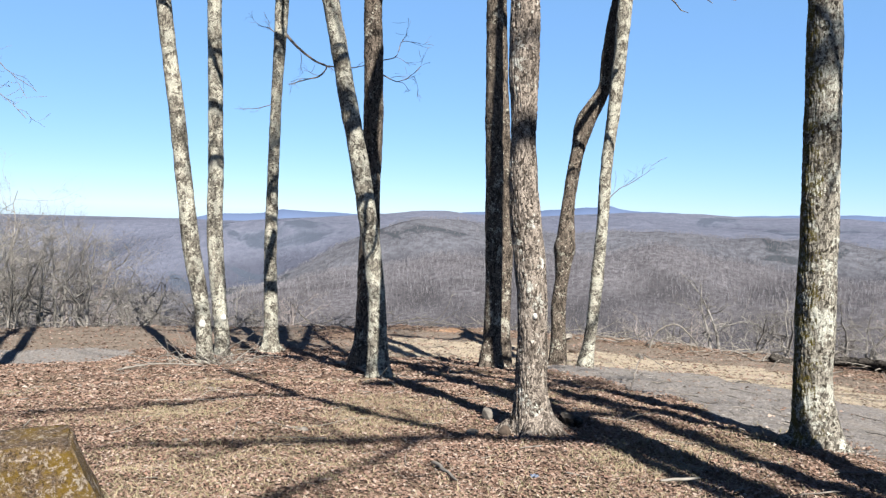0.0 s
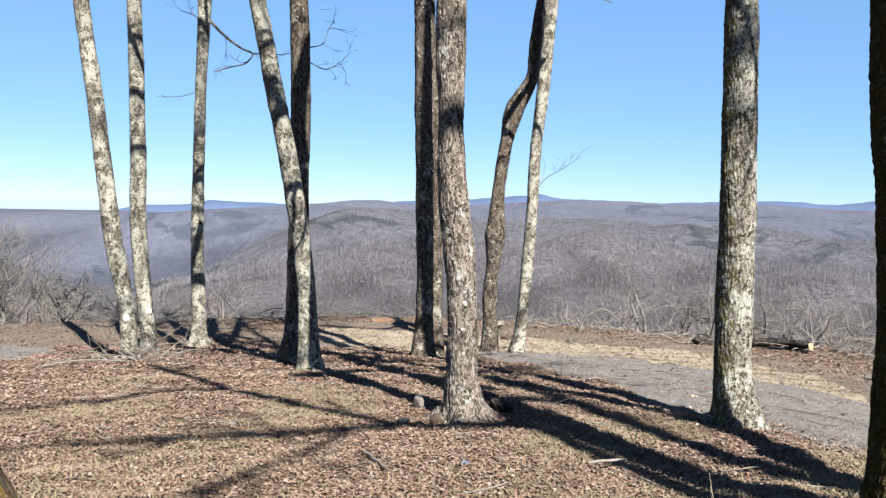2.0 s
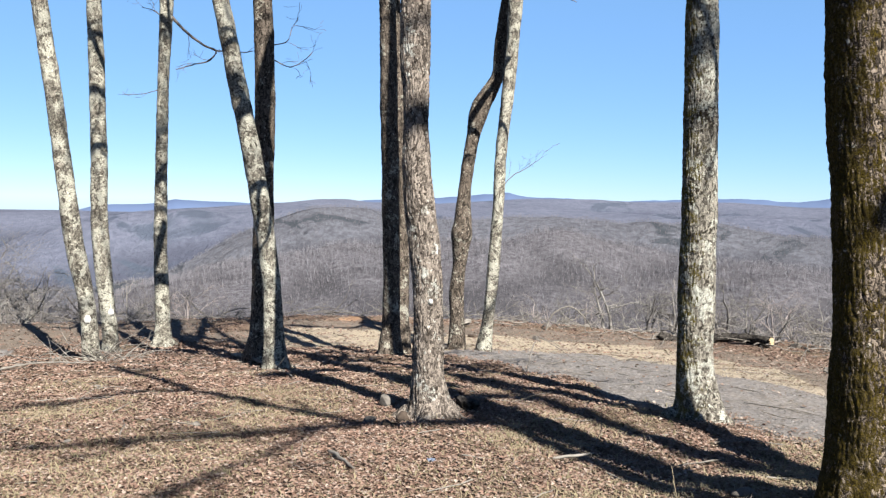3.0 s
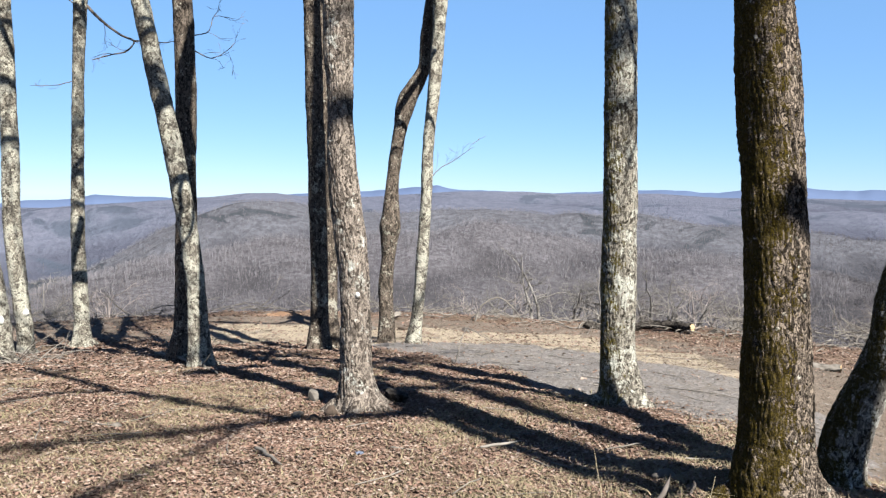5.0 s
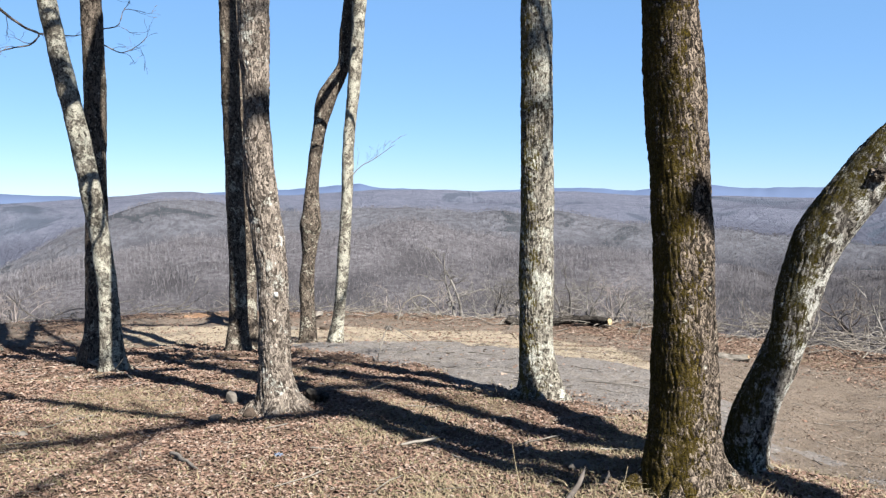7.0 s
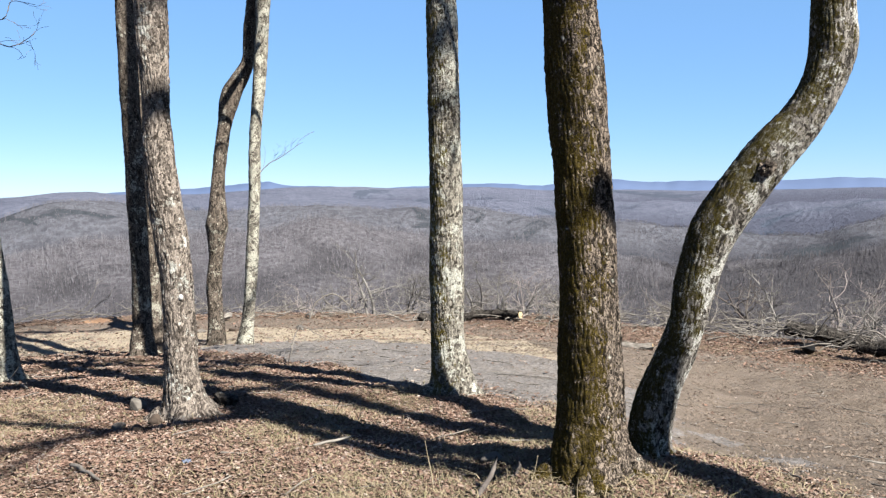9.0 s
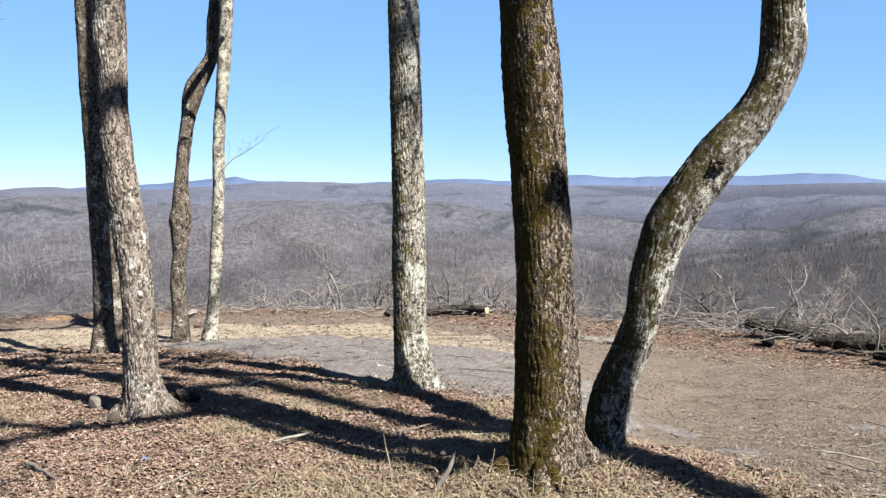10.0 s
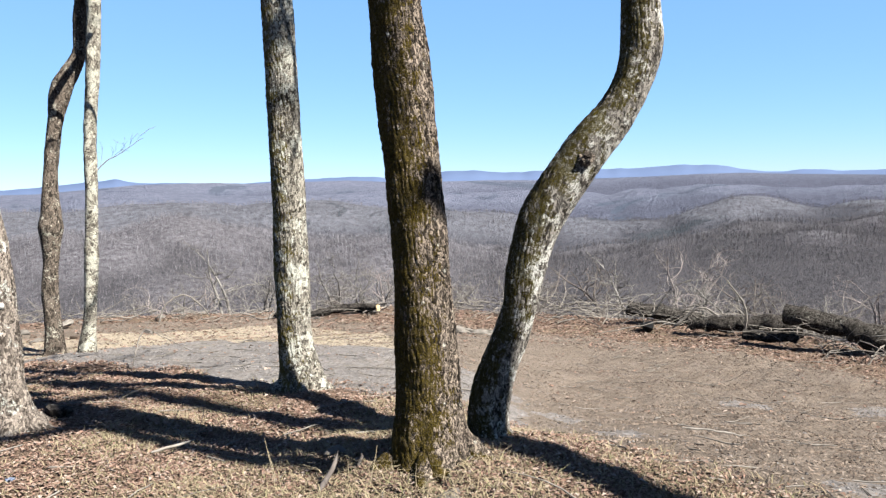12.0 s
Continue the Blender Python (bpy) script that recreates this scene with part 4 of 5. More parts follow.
for n, (a, el) in enumerate(RIM_SCRUB):
    d = float(np.interp(a, RIM_AZ, RIM_R)) + 0.9 + 1.2 * rng.rand()
    p = polar(a, d)
    h = 1.65 + d * math.tan(radians(el)) - p.z
    ob = base_empty("scrub_tree", p.x, p.y, p.z - 0.05)
    ob.scale, ob.rotation_euler = (h / 5.0 * 1.3, h / 5.0 * 1.3, h / 4.6), (0, 0, rng.rand() * 6.28)
    for name, me in zip(("trunk", "crown"), SCRUB_KINDS[n % 4]):
        new(name, me).parent = ob
    tagged(ob, "crooked bare scrub tree with pale grey limbs on the rim", "tree", "scrub trees on the rim")


def scatter(kinds, spots, name, mat, label):
    """One mesh of many copies of the arrays in kinds, at rows of x, y, z, scale, turn."""
    vs, fs, n = [], [], 0
    for q, (x, y, z, s, w) in enumerate(spots):
        v, f = kinds[q % len(kinds)]
        c, sn = math.cos(w), math.sin(w)
        u = np.empty_like(v)
        u[:, 0], u[:, 1], u[:, 2] = x + s * (c * v[:, 0] - sn * v[:, 1]), y + s * (sn * v[:, 0] + c * v[:, 1]), z + s * v[:, 2]
        vs.append(u)
        fs.append(f + n)
        n += len(v)
    return tagged(new(name, raw_mesh(name, np.concatenate(vs), np.concatenate(fs), [mat])), label, "woods", kind="stuff")


# thickets on the slope just below the rim
thin = [joined(bare_tree_arrays(300 + n, 5.0, 3, 1, 5, 2, 0.42, (3, 2))) for n in range(6)]
spots = []
for n in range(250):
    a, d = rng.uniform(-36, 68) if n > 80 else rng.uniform(-36, -17), 0
    rim = float(np.interp(a, RIM_AZ, RIM_R))
    d = rim + 5 + 55 * rng.rand() ** 1.4
    p = polar(a, d)
    top = 1.65 + d * math.tan(radians(slope_top(a) - 0.5 + rng.uniform(-2.2, 0.2)))
    spots.append((*p, max(0.25, min(2.2, (top - p.z) / 5.0)), rng.rand() * 6.28))
scatter(thin, spots, "thicket", THICKET, "grey leafless thicket on the slope")
# farther woods: slim stems with a spray of twigs each
def far_stand(seed, count, d0, d1, power, h0, h1, girth, strips, name, label, a0=-36, a1=40, mat=FAR_BARK):
    rng = np.random.RandomState(seed)
    a = np.radians(rng.uniform(a0, a1, count))
    d = d0 + (d1 - d0) * rng.rand(count) ** power
    x, y = d * np.sin(a), d * np.cos(a)
    n = count
    k = np.arange(strips)[None, :] < 2
    hh = rng.uniform(h0, h1, n)[:, None]
    base = np.stack([x, y, ground_z(x, y)], -1)[:, None, :]
    ang = rng.rand(n, strips) * 6.28
    lean = np.where(k, 0.05, rng.uniform(0.2, 0.6, (n, strips)))
    start = np.where(k, 0.0, rng.uniform(0.15, 0.6, (n, strips)))
    topf = np.where(k, 0.95, rng.uniform(0.7, 1.0, (n, strips)))
    wid = np.where(k, girth, girth * 0.75)
    side = np.stack([np.cos(ang + 1.57), np.sin(ang + 1.57), 0 * ang], -1)
    out = np.stack([np.cos(ang) * lean * hh, np.sin(ang) * lean * hh, 0 * ang], -1)
    low = base + np.stack([0 * ang, 0 * ang, start * hh], -1)
    high = base + out + np.stack([0 * ang, 0 * ang, topf * hh], -1)
    v = np.stack([low - side * wid[..., None], low + side * wid[..., None], high], -2).reshape(-1, 3)
    tagged(new(name, raw_mesh(name, v, np.arange(len(v)).reshape(-1, 3), [mat])), label, "woods", kind="stuff")


far_stand(78, 26000, 130, 660, 0.75, 2.2, 4.2, 0.055, 8, "bare_woods", "leafless woods across the valley")
far_stand(79, 30000, 520, 1500, 1.0, 3.5, 6.5, 0.13, 6, "far_woods", "leafless grey-brown woods on far hills")
# the same woods east of bearing 38, their bark colour darkened for shade
far_stand(80, 11000, 130, 660, 0.75, 2.2, 4.2, 0.055, 8, "shaded_woods", "leafless woods across the valley, darkened as side-lit", 38, 68, SHADED_STAND)
far_stand(81, 12000, 520, 1500, 1.0, 3.5, 6.5, 0.13, 6, "far_shaded_woods", "leafless woods on far hills, darkened as side-lit", 38, 68, SHADED_STAND)

# ---------------------------------------------------------------- leaves, grass, gravel
rng = np.random.RandomState(5)


def sector(n, d0, d1, power=0.5, a0=-34, a1=68):
    a = np.radians(rng.uniform(a0, a1, n))
    d = (d0 ** 2 + (d1 ** 2 - d0 ** 2) * rng.rand(n) ** (power * 2)) ** 0.5
    return d * np.sin(a), d * np.cos(a), d


def leaves(name, n, d0, d1, size, want, label, power=0.5, a0=-34, a1=68, mat=LEAF, slim=1.0):
    x, y, d = sector(n, d0, d1, power, a0, a1)
    lit = zones(x, y)[0]
    clump = 0.5 + 0.5 * waves(x, y, 1.6, 51)
    keep = rng.rand(n) < want(lit, clump, x, y)
    x, y = x[keep], y[keep]
    n = len(x)
    L = size * rng.uniform(0.6, 1.5, n)
    a = rng.rand(n) * 6.28
    u = np.stack([np.cos(a), np.sin(a), rng.normal(0, 0.17, n)], -1)
    w = np.stack([-np.sin(a), np.cos(a), rng.normal(0, 0.17, n)], -1)
    c = np.stack([x, y, surface(x, y) + rng.uniform(0.003, 0.016, n)], -1)
    curl = (rng.uniform(0.05, 0.35, n) * L)[:, None] * np.array([0, 0, 1.0])
    wd = (L * slim * rng.uniform(0.26, 0.42, n))[:, None]
    v = np.stack([c - u * L[:, None] / 2, c + w * wd + curl, c + u * L[:, None] / 2, c - w * wd + curl * 0.7], 1).reshape(-1, 3)
    return tagged(new(name, raw_mesh(name, v, np.arange(len(v)).reshape(-1, 4), [mat])), label, "leaves", kind="stuff")


leaves("fallen_leaves", 300000, 3.0, 9.0, 0.025, lambda l, c, x, y: l * (0.45 + 0.55 * c), "dry brown leaves covering the knoll", 0.62)
leaves("fallen_leaves", 130000, 8.0, 17.0, 0.042, lambda l, c, x, y: l * (0.4 + 0.6 * c) + 0.015, "dry brown leaves under the trees")
leaves("fallen_leaves", 90000, 13.0, 22.0, 0.05, lambda l, c, x, y: np.maximum(l, (0.14 + 0.22 * c) * (1 - 0.85 * zones(x, y)[1])) * (np.hypot(x, y) < np.interp(np.degrees(np.arctan2(x, y)), RIM_AZ, RIM_R) + 1.5), "dry leaves along the rim of the clearing")
leaves("leaf_scraps", 300000, 4.5, 17.0, 0.029, lambda l, c, x, y: (1 - l) * ((np.degrees(np.arctan2(x, y)) > 26) * 0.42 + 0.12 + 0.6 * np.clip((np.degrees(np.arctan2(x, y)) - 44) / 12, 0, 1)) * (0.35 + 0.65 * c) * (1 - 0.88 * zones(x, y)[1]), "leaf scraps and chips on bare soil", mat=SCRAPS, slim=0.45)

leaves("fallen_leaves", 34000, 0.3, 3.1, 0.03, lambda l, c, x, y: l * (0.45 + 0.55 * c), "dry brown leaves on the top of the knoll")
leaves("fallen_leaves", 26000, 0.3, 8.0, 0.05, lambda l, c, x, y: l * (0.45 + 0.55 * c), "dry brown leaves covering the open knoll top", 0.5, 68, 326)


def blades(n, d0, d1, want, height, seed, label):
    x, y, d = sector(n, d0, d1, 0.6)
    keep = rng.rand(n) < want(x, y)
    x, y = x[keep], y[keep]
    n = len(x)
    a, t = rng.rand(n) * 6.28, rng.rand(n) * 6.28
    h = height * rng.uniform(0.4, 1.3, n)
    c = np.stack([x, y, surface(x, y) - 0.005], -1)
    s = np.stack([np.cos(a), np.sin(a), 0 * a], -1) * 0.0035
    bend = np.stack([np.cos(t), np.sin(t), 0 * t], -1) * (h * rng.uniform(0.5, 2.6, n))[:, None]
    upv = np.array([0, 0, 1.0]) * h[:, None]
    m = c + bend * 0.35 + upv * 0.65
    e = c + bend + upv * 0.75
    v = np.stack([c - s, c + s, m + s * 0.7, m - s * 0.7, m - s * 0.7, m + s * 0.7, e + s * 0.1, e - s * 0.1], 1).reshape(-1, 3)
    return tagged(new("dry_grass", raw_mesh("dry_grass", v, np.arange(len(v)).reshape(-1, 4), [GRASS])), label, "grass", kind="stuff")


def grassy(x, y):
    z = zones(x, y)[0]
    near_m = np.exp(-((x - 2.3) ** 2 + (y - 3.0) ** 2) / 0.9) + 0.4 * np.exp(-((x - 1.0) ** 2 / 2.5 + (y - 4.0) ** 2 / 0.8))
    return z * np.clip(1.0 * (waves(x, y, 2.4, 61) - 0.02) + 0.13, 0.05, 0.85) + near_m


blades(190000, 3.0, 9.0, grassy, 0.045, 1, "short dry grass among the leaves")
blades(15000, 2.6, 5.2, lambda x, y: np.exp(-((x - 2.3) ** 2 + (y - 3.1) ** 2) / 0.3), 0.085, 2, "dry grass tuft at the foot of the mossy oak")

blades(90000, 9.0, 19.0, lambda x, y: np.clip(zones(x, y)[2] + 0.25 * zones(x, y)[0], 0, 1) * np.clip(0.6 + 0.6 * waves(x, y, 1.9, 62), 0.1, 1) * 0.6, 0.035, 3, "bleached dry grass on the bare earth by the rim")

x, y, d = sector(52000, 4.5, 17, 0.5)
lit, grav, straw = zones(x, y)
keep = rng.rand(len(x)) < grav * (1 - lit) * 0.75 + 0.05 * (1 - lit)
x, y = x[keep], y[keep]
n = len(x)
r = rng.uniform(0.005, 0.013, n) * np.where(rng.rand(n) < 0.03, 1.7, 1)
oct_v = np.array([(1, 0, 0), (0, 1, 0), (-1, 0, 0), (0, -1, 0), (0, 0, 0.7), (0, 0, -0.7)], float)
oct_f = np.array([(0, 1, 4), (1, 2, 4), (2, 3, 4), (3, 0, 4), (1, 0, 5), (2, 1, 5), (3, 2, 5), (0, 3, 5)])
v = np.stack([x, y, surface(x, y) + r * 0.25], -1)[:, None, :] + r[:, None, None] * (oct_v[None] * rng.uniform(0.6, 1.3, (n, 6, 1)))
f = (np.arange(n)[:, None, None] * 6 + oct_f[None]).reshape(-1, 3)
tagged(new("gravel", raw_mesh("gravel", v.reshape(-1, 3), f, [STONES])), "loose grey gravel on the track", "gravel", kind="stuff")

# ---------------------------------------------------------------- sticks and brush
rng = np.random.RandomState(9)


def on_ground(x, y, up=0.0):
    return Vector((x, y, float(surface(x, y)) + up))


def stick(line, r0, r1, label, mat=DEADWOOD, name="stick", group="", seed=1, kids=0):
    r = np.random.RandomState(seed)
    t = Tubes(7)
    n = smooth_nodes([(*p, 0) for p in line], 0.05)[:, :3]
    n = n + r.normal(0, min(r0, 0.012) * 0.35, n.shape)
    rs = np.linspace(r0, r1, len(n)) * r.uniform(0.85, 1.15, len(n))
    rs[0] *= 0.4
    rs[-1] *= 0.4
    t.add(n, r0, r1, rs)
    for k in range(kids):
        i = int(len(n) * (0.3 + 0.6 * r.rand()))
        d = n[min(i + 1, len(n) - 1)] - n[i - 1]
        grow(t, r, n[i], d / np.linalg.norm(d) + r.normal(0, 0.5, 3) + np.array([0, 0, 0.3]), 0.25 + 0.3 * r.rand(), r1 * 0.8, 0, 2)
    return tagged(new(name, t.mesh(name, mat)), label, "stick", group)


tiny = Tubes(4)
x, y, d = sector(800, 3.4, 15, 0.6)
for px, py in zip(x, y):
    L, a = rng.uniform(0.08, 0.4), rng.rand() * 6.28
    line = wander(rng, on_ground(px, py, 0.012), (math.cos(a), math.sin(a), 0.03), L, 4, 0.13)
    line[:, 2] = surface(line[:, 0], line[:, 1]) + rng.uniform(0.006, 0.03)
    r = rng.uniform(0.0025, 0.007)
    tiny.add(line, r, r * 0.5)
tagged(new("twigs", tiny.mesh("twigs", DEADWOOD)), "small dead twigs strewn over the leaves", "twigs", kind="stuff")
STICKS = "dead sticks on the leaves"
stick([on_ground(-1.2, 11.3, 0.03), on_ground(-0.95, 10.6, 0.05), on_ground(-0.6, 9.7, 0.04), on_ground(-0.28, 8.6, 0.03)], 0.028, 0.012, "long dead branch lying among leaves", seed=3, kids=3, group=STICKS)
stick([on_ground(-3.95, 10.45, 0.02), on_ground(-3.6, 10.6, 0.05), on_ground(-2.9, 10.85, 0.02)], 0.016, 0.008, "pale thin dead stick on leaves", seed=4, group=STICKS)
stick([(1.99, 3.61, 0.05), (2.08, 3.63, 0.15), (2.16, 3.65, 0.28)], 0.018, 0.012, "broken grey stick leaning in the grass", mat=TWIG, seed=5, group=STICKS)
stick([(2.25, 3.68, 0.08), (2.31, 3.72, 0.15), (2.35, 3.76, 0.19)], 0.011, 0.007, "small forked root sticking from grass", mat=TWIG, seed=6, group=STICKS)
stick([(1.46, 4.82, 0.07), (1.6, 4.84, 0.075), (1.78, 4.89, 0.07)], 0.011, 0.008, "short pale broken stick on leaves", seed=7, group=STICKS)
stick([(0.08, 5.24, 0.02), (0.15, 5.05, 0.035), (0.24, 4.8, 0.04)], 0.014, 0.009, "short grey broken stick on leaves", seed=8, group=STICKS)
stick([(4.5, 3.3, 0.0), (4.78, 3.16, -0.06), (5.1, 3.2, -0.16)], 0.008, 0.005, "thin pale stick on bare soil", seed=9, group=STICKS)
stick([on_ground(2.37, 9.08, 0), on_ground(2.65, 9.75, 0.3), on_ground(2.95, 10.4, 0.3), on_ground(3.35, 10.0, 0)], 0.009, 0.004, "thin arched dead twig beside the track", seed=10, kids=3, group=STICKS)
for n in range(13):
    a, d = rng.uniform(-26, 64), rng.uniform(4.6, 15)
    px, py = d * math.sin(radians(a)), d * math.cos(radians(a))
    w, L = rng.rand() * 6.28, rng.uniform(0.3, 0.9)
    line = [(px + L * k / 3 * math.cos(w) + rng.normal(0, 0.02), py + L * k / 3 * math.sin(w) + rng.normal(0, 0.02)) for k in range(4)]
    r = rng.uniform(0.004, 0.008)
    stick([(u, v, float(surface(u, v)) + r + 0.008) for u, v in line], r, r * 0.6, "thin grey dead stick lying on the ground", seed=500 + n, group=STICKS, kids=n % 3)

# dead stalks round the mossy oak
for n in range(11):
    px, py = 2.02 + rng.normal(0, 0.22), 3.6 + rng.normal(0, 0.25)
    q = on_ground(px, py, -0.02)
    t = Tubes(5)
    line = wander(rng, q, (rng.normal(0, 0.1), rng.normal(0, 0.1), 1), rng.uniform(0.14, 0.34), 6, 0.05)
    t.add(line, 0.0028, 0.0015)
    tagged(new("dead_stalk", t.mesh("dead_stalk", GRASS)), "dry upright plant stalk near the oak", "plant", "dead stalks")

# twig tangle at the foot of the leaning pale trees
t = Tubes(4)
for n in range(46):
    px, py = -3.1 + rng.normal(0, 0.38), 11.6 + rng.normal(0, 0.25)
    a = rng.rand() * 6.28
    t.add(wander(rng, on_ground(px, py, 0.01), (math.cos(a), math.sin(a), rng.uniform(0.05, 0.9)), rng.uniform(0.3, 0.9), 6, 0.16, -0.05), 0.008, 0.003)
tagged(new("brush", t.mesh("brush", DEADWOOD)), "tangle of dead twigs at a tree's foot", "brush", kind="stuff")


def round_rock(name, x, y, up, size, mat, label, seed, category="rock"):
    bm = bmesh.new()
    bmesh.ops.create_icosphere(bm, subdivisions=4 if size[0] > 0.05 else 3, radius=1.0)
    rr_ = np.random.RandomState(int(seed * 7 + 1))
    facets = [Vector(rr_.normal(0, 1, 3)).normalized() for _ in range(12)]
    for v in bm.verts:
        p = v.co * 1.3 + Vector((seed * 3.1, 0, 0))
        f = 1 + 0.28 * noise.noise(p) + 0.1 * noise.noise(p * 3.1) + 0.03 * noise.noise(p * 9)
        c = v.co * f
        for ax in facets:
            over_by = c.dot(ax) - 0.6
            if over_by > 0:
                c = c - ax * over_by * 0.9
        v.co = Vector((c.x * size[0], c.y * size[1], c.z * size[2]))
    me = bpy.data.meshes.new(name)
    bm.to_mesh(me)
    bm.free()
    me.materials.append(mat)
    for p in me.polygons:
        p.use_smooth = True
    ob = new(name, me)
    ob.location = on_ground(x, y, up)
    ob.rotation_euler = (0, 0, seed * 1.7)
    return tagged(ob, label, category)


round_rock("rock", 0.57, 6.72, 0.05, (0.085, 0.075, 0.085), ROCK, "grey granite rock beside the oak", 1)
round_rock("rock", 0.41, 6.27, 0.015, (0.065, 0.055, 0.05), ROCK, "small pale rock among leaves", 2)
round_rock("rock", 0.66, 6.24, 0.01, (0.085, 0.075, 0.06), ROCK_BROWN, "brown rock at the oak's roots", 3)
round_rock("rock", 0.52, 6.12, 0.02, (0.06, 0.06, 0.05), ROCK_BROWN, "small brown rock at the oak's roots", 4)
round_rock("burl", 1.24, 6.58, 0.04, (0.12, 0.1, 0.1), LOG_BARK, "dark old stump knob beside the oak", 5, "stump")
round_rock("charred_block", 11.6, 9.8, 0.1, (0.24, 0.17, 0.1), BLACK, "black charred block on the soil", 6, "block")
round_rock("rock", 2.3, 4.0, 0.02, (0.1, 0.06, 0.045), ROCK, "flat pale rock by the mossy oak", 7)
round_rock("rock", 2.42, 3.05, -0.015, (0.12, 0.09, 0.06), ROCK, "half buried rock in the grass", 8)
for n in range(14):
    a, d = rng.uniform(2, 34), rng.uniform(15.8, 18.9)
    d = min(d, float(np.interp(a, RIM_AZ, RIM_R)) - 0.4)
    s = rng.uniform(0.05, 0.13)
    round_rock("rock", d * math.sin(radians(a)), d * math.cos(radians(a)), s * 0.2, (s * 1.4, s, s * 0.7), ROCK if n % 3 else ROCK_BROWN, "small rock along the clearing's rim", 20 + n)
for n in range(12):
    a, d = rng.uniform(-22, 40), rng.uniform(4.6, 9)
    s = rng.uniform(0.02, 0.045)
    round_rock("rock", d * math.sin(radians(a)), d * math.cos(radians(a)), s * 0.3, (s * 1.5, s, s * 0.6), ROCK, "small pale stone among leaves", 40 + n)

# crumpled scrap
bm = bmesh.new()
bmesh.ops.create_grid(bm, x_segments=8, y_segments=8, size=0.025)
for v in bm.verts:
    v.co.z = 0.012 * noise.noise(v.co * 70) + 0.008
me = bpy.data.meshes.new("wrapper")
bm.to_mesh(me)
bm.free()
me.materials.append(LITTER_SCRAP)
wrapper = new("wrapper", me)
wrapper.location = on_ground(0.72, 4.95, 0.015)
sol = wrapper.modifiers.new("thick", "SOLIDIFY")
sol.thickness = 0.001
tagged(wrapper, "crumpled blue and white foil wrapper on leaves", "litter")

# mossy concrete block
bm = bmesh.new()
bmesh.ops.create_cube(bm, size=1.0)
bmesh.ops.bevel(bm, geom=bm.edges[:], offset=0.018, segments=3, affect="EDGES")
bmesh.ops.subdivide_edges(bm, edges=bm.edges[:], cuts=14, use_grid_fill=True)
for v in bm.verts:
    h = v.co.z + 0.5
    k = 1.0 + 0.42 * (1 - h)
    v.co = Vector((v.co.x * 0.62 * k + 0.16 * (1 - h) * (v.co.x > 0), v.co.y * 0.34 * k, h * 0.68))
    v.co += Vector((noise.noise(v.co * 9), noise.noise(v.co * 9 + Vector((5, 0, 0))), noise.noise(v.co * 9 + Vector((0, 7, 0))))) * 0.01
    v.co += Vector((noise.noise(v.co * 31), noise.noise(v.co * 31 + Vector((5, 0, 0))), noise.noise(v.co * 31 + Vector((0, 7, 0))))) * 0.005
me = bpy.data.meshes.new("concrete_block")
bm.to_mesh(me)
bm.free()
me.materials.append(BLOCK)
for p in me.polygons:
    p.use_smooth = True
block = new("concrete_block", me)
block.location = on_ground(-1.83, 3.44, -0.04)
block.rotation_euler = (0, 0, radians(24))
tagged(block, "weathered concrete block with moss and lichen", "concrete block")


def felled(line, r0, r1, label, seed, name="log", sawn=(False, False), mat=None):
    """A felled trunk with knots, and its sawn faces as parts."""
    r = np.random.RandomState(seed)
    c = base_empty(name, *line[0])
    n = smooth_nodes([(*p, 0) for p in line], 0.08)[:, :3]
    k = len(n)
    n = n + np.cumsum(r.normal(0, 0.012, n.shape), axis=0)
    rs = np.linspace(r0, r1, k) * (1 + 0.08 * np.sin(np.arange(k) * 0.5 + seed)) * r.uniform(0.9, 1.1, k)
    t = Tubes(24)
    t.add(n, r0, r1, rs)
    v, f = t.arrays()
    v = v + r.normal(0, 0.012, v.shape)
    stem = part("trunk", raw_mesh("trunk", v, f, [mat or LOG_BARK], True), c)
    for p, q, rad, fresh in ((n[0], n[1], rs[0], sawn[0]), (n[-1], n[-2], rs[-1], sawn[1])):
        bm = bmesh.new()
        bmesh.ops.create_cone(bm, cap_ends=True, segments=18, radius1=rad * 0.97, radius2=rad * 0.95, depth=0.02)
        me = bpy.data.meshes.new("sawn_face")
        bm.to_mesh(me)
        bm.free()
        me.materials.append(CUT_WOOD if fresh else LOG_BARK)
        e = new("sawn_face", me)
        d = Vector(p - q).normalized()
        e.matrix_world = Matrix.Translation(Vector(p)) @ d.to_track_quat("Z", "Y").to_matrix().to_4x4()
        e.parent = stem
        tagged(e, "pale freshly sawn wood" if fresh else "dark weathered sawn end")
    return tagged(c, label, "log", "felled logs along the rim")


felled([(6.8, 15.63, -0.94), (7.06, 15.49, -1.0), (7.98, 15.01, -0.89), (8.4, 14.58, -0.9), (8.6, 14.2, -0.92)], 0.08, 0.075, "dark felled log with pale sawn end", 1, sawn=(False, True))
felled([(8.2, 15.1, -0.86), (8.5, 14.7, -1.0), (8.7, 14.4, -1.12)], 0.045, 0.045, "short dark branch propping a log", 2)
felled([(7.75, 11.5, -0.84), (8.4, 11.04, -0.87), (8.95, 10.62, -0.9)], 0.05, 0.06, "grey felled log with orange sawn end", 3, sawn=(False, True), mat=DEADWOOD)
felled([(11.88, 10.53, -0.78), (12.37, 9.99, -0.87), (12.85, 9.46, -1.05)], 0.135, 0.12, "dark mossy felled log on the rim", 4)
felled([(11.86, 9.07, -0.97), (12.4, 8.3, -0.92), (12.91, 7.56, -0.96)], 0.1, 0.17, "dark felled trunk lying on brush", 5)
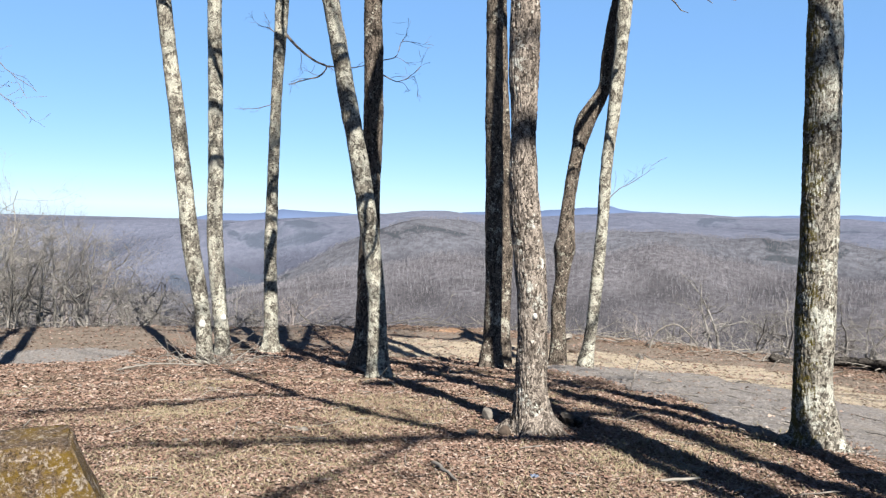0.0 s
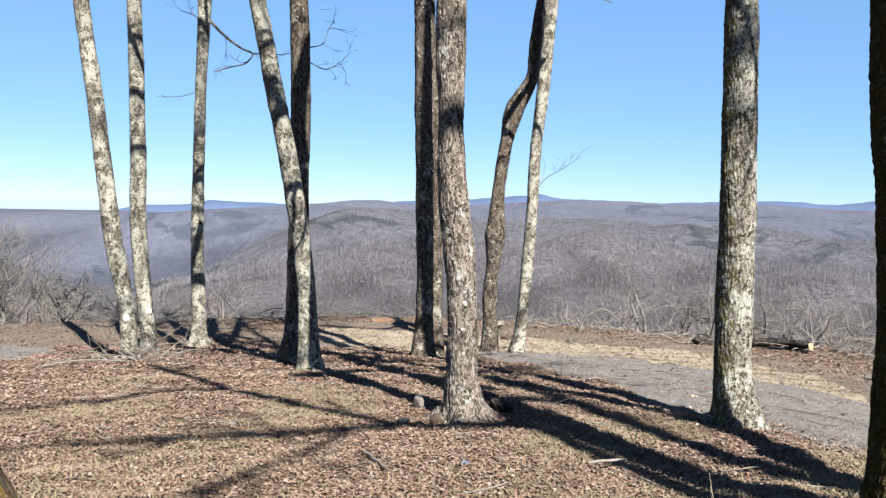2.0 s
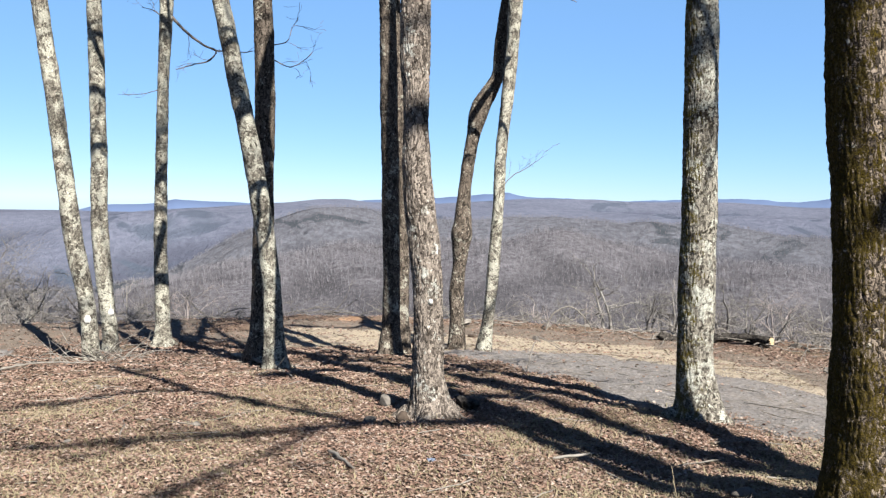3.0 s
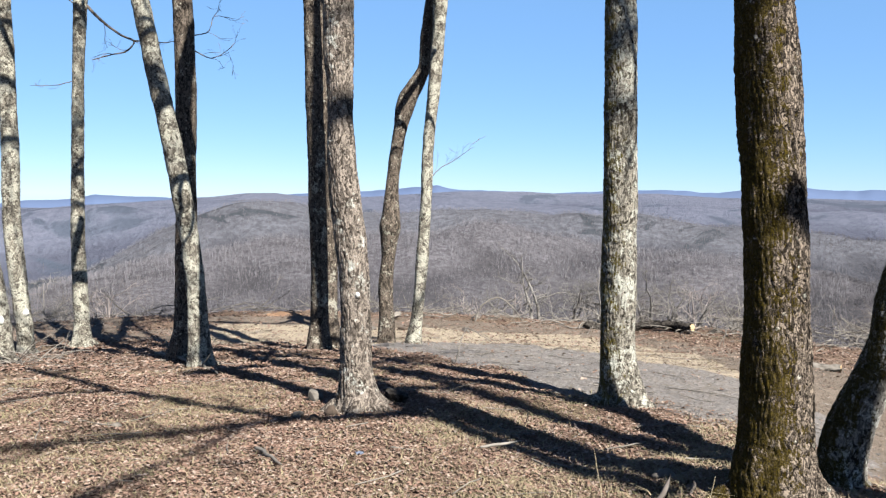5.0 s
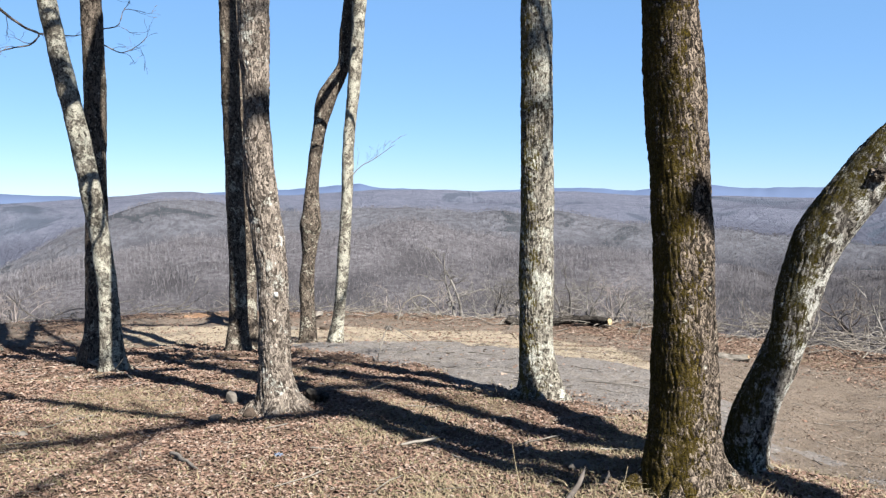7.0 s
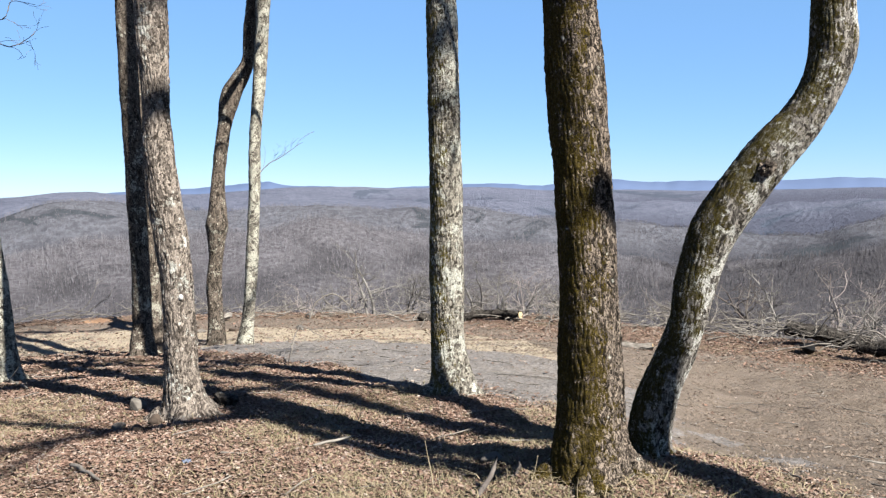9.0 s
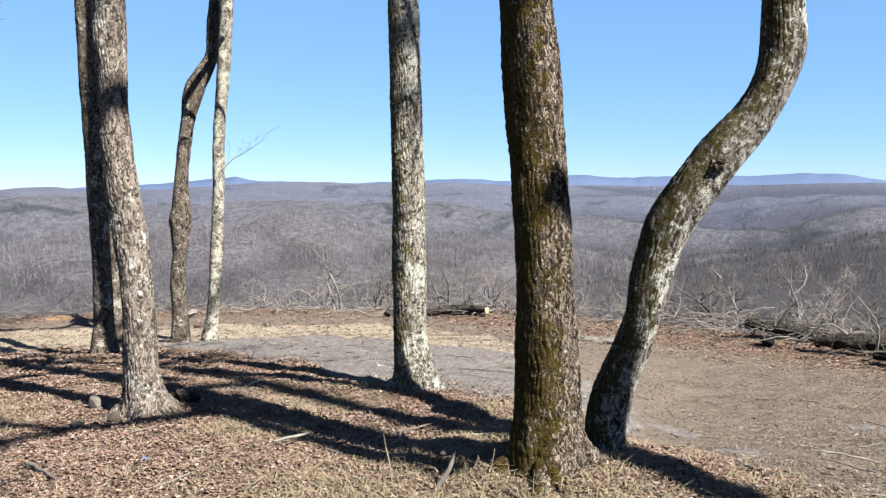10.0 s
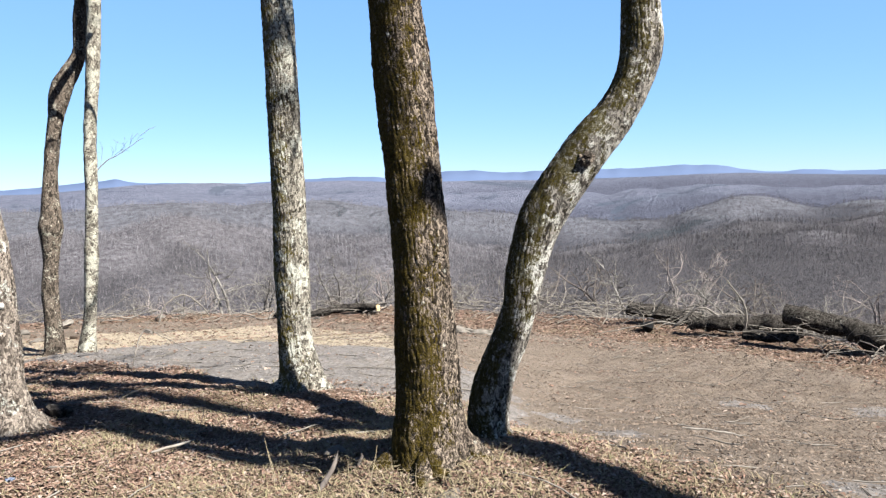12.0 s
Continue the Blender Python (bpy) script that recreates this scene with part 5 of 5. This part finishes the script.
felled([(11.86, 7.2, -0.53), (12.21, 6.57, -0.74), (12.55, 5.98, -0.93), (12.75, 5.6, -1.04)], 0.15, 0.21, "thick dark felled trunk raised at one end", 6)
felled([(11.8, 7.95, -0.95), (11.95, 7.6, -0.97), (12.12, 7.2, -1.0)], 0.075, 0.07, "dark felled pole below a thick trunk", 7)
felled([(2.95, 17.35, -0.98), (3.25, 17.55, -0.98)], 0.05, 0.05, "short pale sawn log at the rim", 8, sawn=(True, False), mat=DEADWOOD)

# brush piles along the rim: long crooked sticks with side twigs, heaped higher towards the east
t = Tubes(4)


def brush_stick(a, off, up, length, r, tilt, twigs):
    d = float(np.interp(a, RIM_AZ, RIM_R)) + off
    w = rng.rand() * 6.28
    line = wander(rng, polar(a, d, up), (math.cos(w), math.sin(w), tilt), length, 6, 0.2, -0.05)
    t.add(line, r, r * 0.4)
    for _ in range(twigs):
        i = rng.randint(2, 6)
        t.add(wander(rng, line[i], line[i] - line[i - 1] + rng.normal(0, 0.12, 3), length * rng.uniform(0.2, 0.5), 3, 0.25, -0.02), r * 0.5, r * 0.2)


for n in range(520):
    a = rng.uniform(33, 67) if n % 4 else rng.uniform(12, 33)
    k = 1.0 if a > 33 else 0.4
    brush_stick(a, rng.normal(-0.1, 0.55), rng.uniform(0.0, 0.32) * k, rng.uniform(0.4, 1.5), rng.uniform(0.004, 0.015), rng.uniform(-0.2, 0.35) * k, 2)
for n in range(30):
    brush_stick(rng.uniform(40, 64), rng.normal(0.1, 0.4), rng.uniform(0.1, 0.3), rng.uniform(0.5, 1.0), rng.uniform(0.006, 0.013), rng.uniform(0.0, 0.8), 3)
for n in range(230):
    brush_stick(rng.uniform(-32, 14), rng.normal(0.3, 0.6), rng.uniform(0.0, 0.15), rng.uniform(0.4, 1.3), rng.uniform(0.004, 0.014), rng.uniform(-0.1, 0.5), 2)
tagged(new("brush_pile", t.mesh("brush_pile", DEADWOOD)), "grey dead branches heaped along the rim", "brush", kind="stuff")
stick([(11.7, 9.3, -1.0), (11.84, 9.11, -0.79), (11.97, 8.91, -0.63), (12.14, 8.68, -0.77), (12.25, 8.5, -1.0)], 0.02, 0.013, "pale arched dead branch on the brush", seed=70, group=STICKS)
stick([(12.0, 8.05, -1.02), (11.87, 7.95, -0.5), (11.63, 8.15, -0.03)], 0.021, 0.01, "upright pale dead branch in the brush", seed=71, kids=3, group=STICKS)
stick([(4.76, 16.82, -1.04), (4.9, 16.78, -0.7), (5.24, 16.66, -0.51), (5.5, 16.57, -0.68), (5.73, 16.49, -1.0)], 0.02, 0.012, "pale crooked dead branch at the rim", seed=72, kids=4, group=STICKS)

# leaf heap at the rim
bm = bmesh.new()
bmesh.ops.create_grid(bm, x_segments=40, y_segments=24, size=1.0)
for v in bm.verts:
    f = max(0.0, 1 - v.co.length ** 2)
    x, y = 0.7 + v.co.x * 0.6, 18.9 + v.co.y * 0.4
    v.co = Vector((x, y, float(surface(x, y)) - 0.03 + f * 0.07 + f * 0.05 * noise.noise(Vector((x, y, 0)) * 5)))
me = bpy.data.meshes.new("leaf_heap")
bm.to_mesh(me)
bm.free()
me.materials.append(plain("raked_leaves", (0.113, 0.066, 0.04), (0.176, 0.117, 0.076), 30, 0.9, 0.03))
tagged(new("leaf_heap", me), "low heap of orange-brown leaves and chips", "leaf heap")
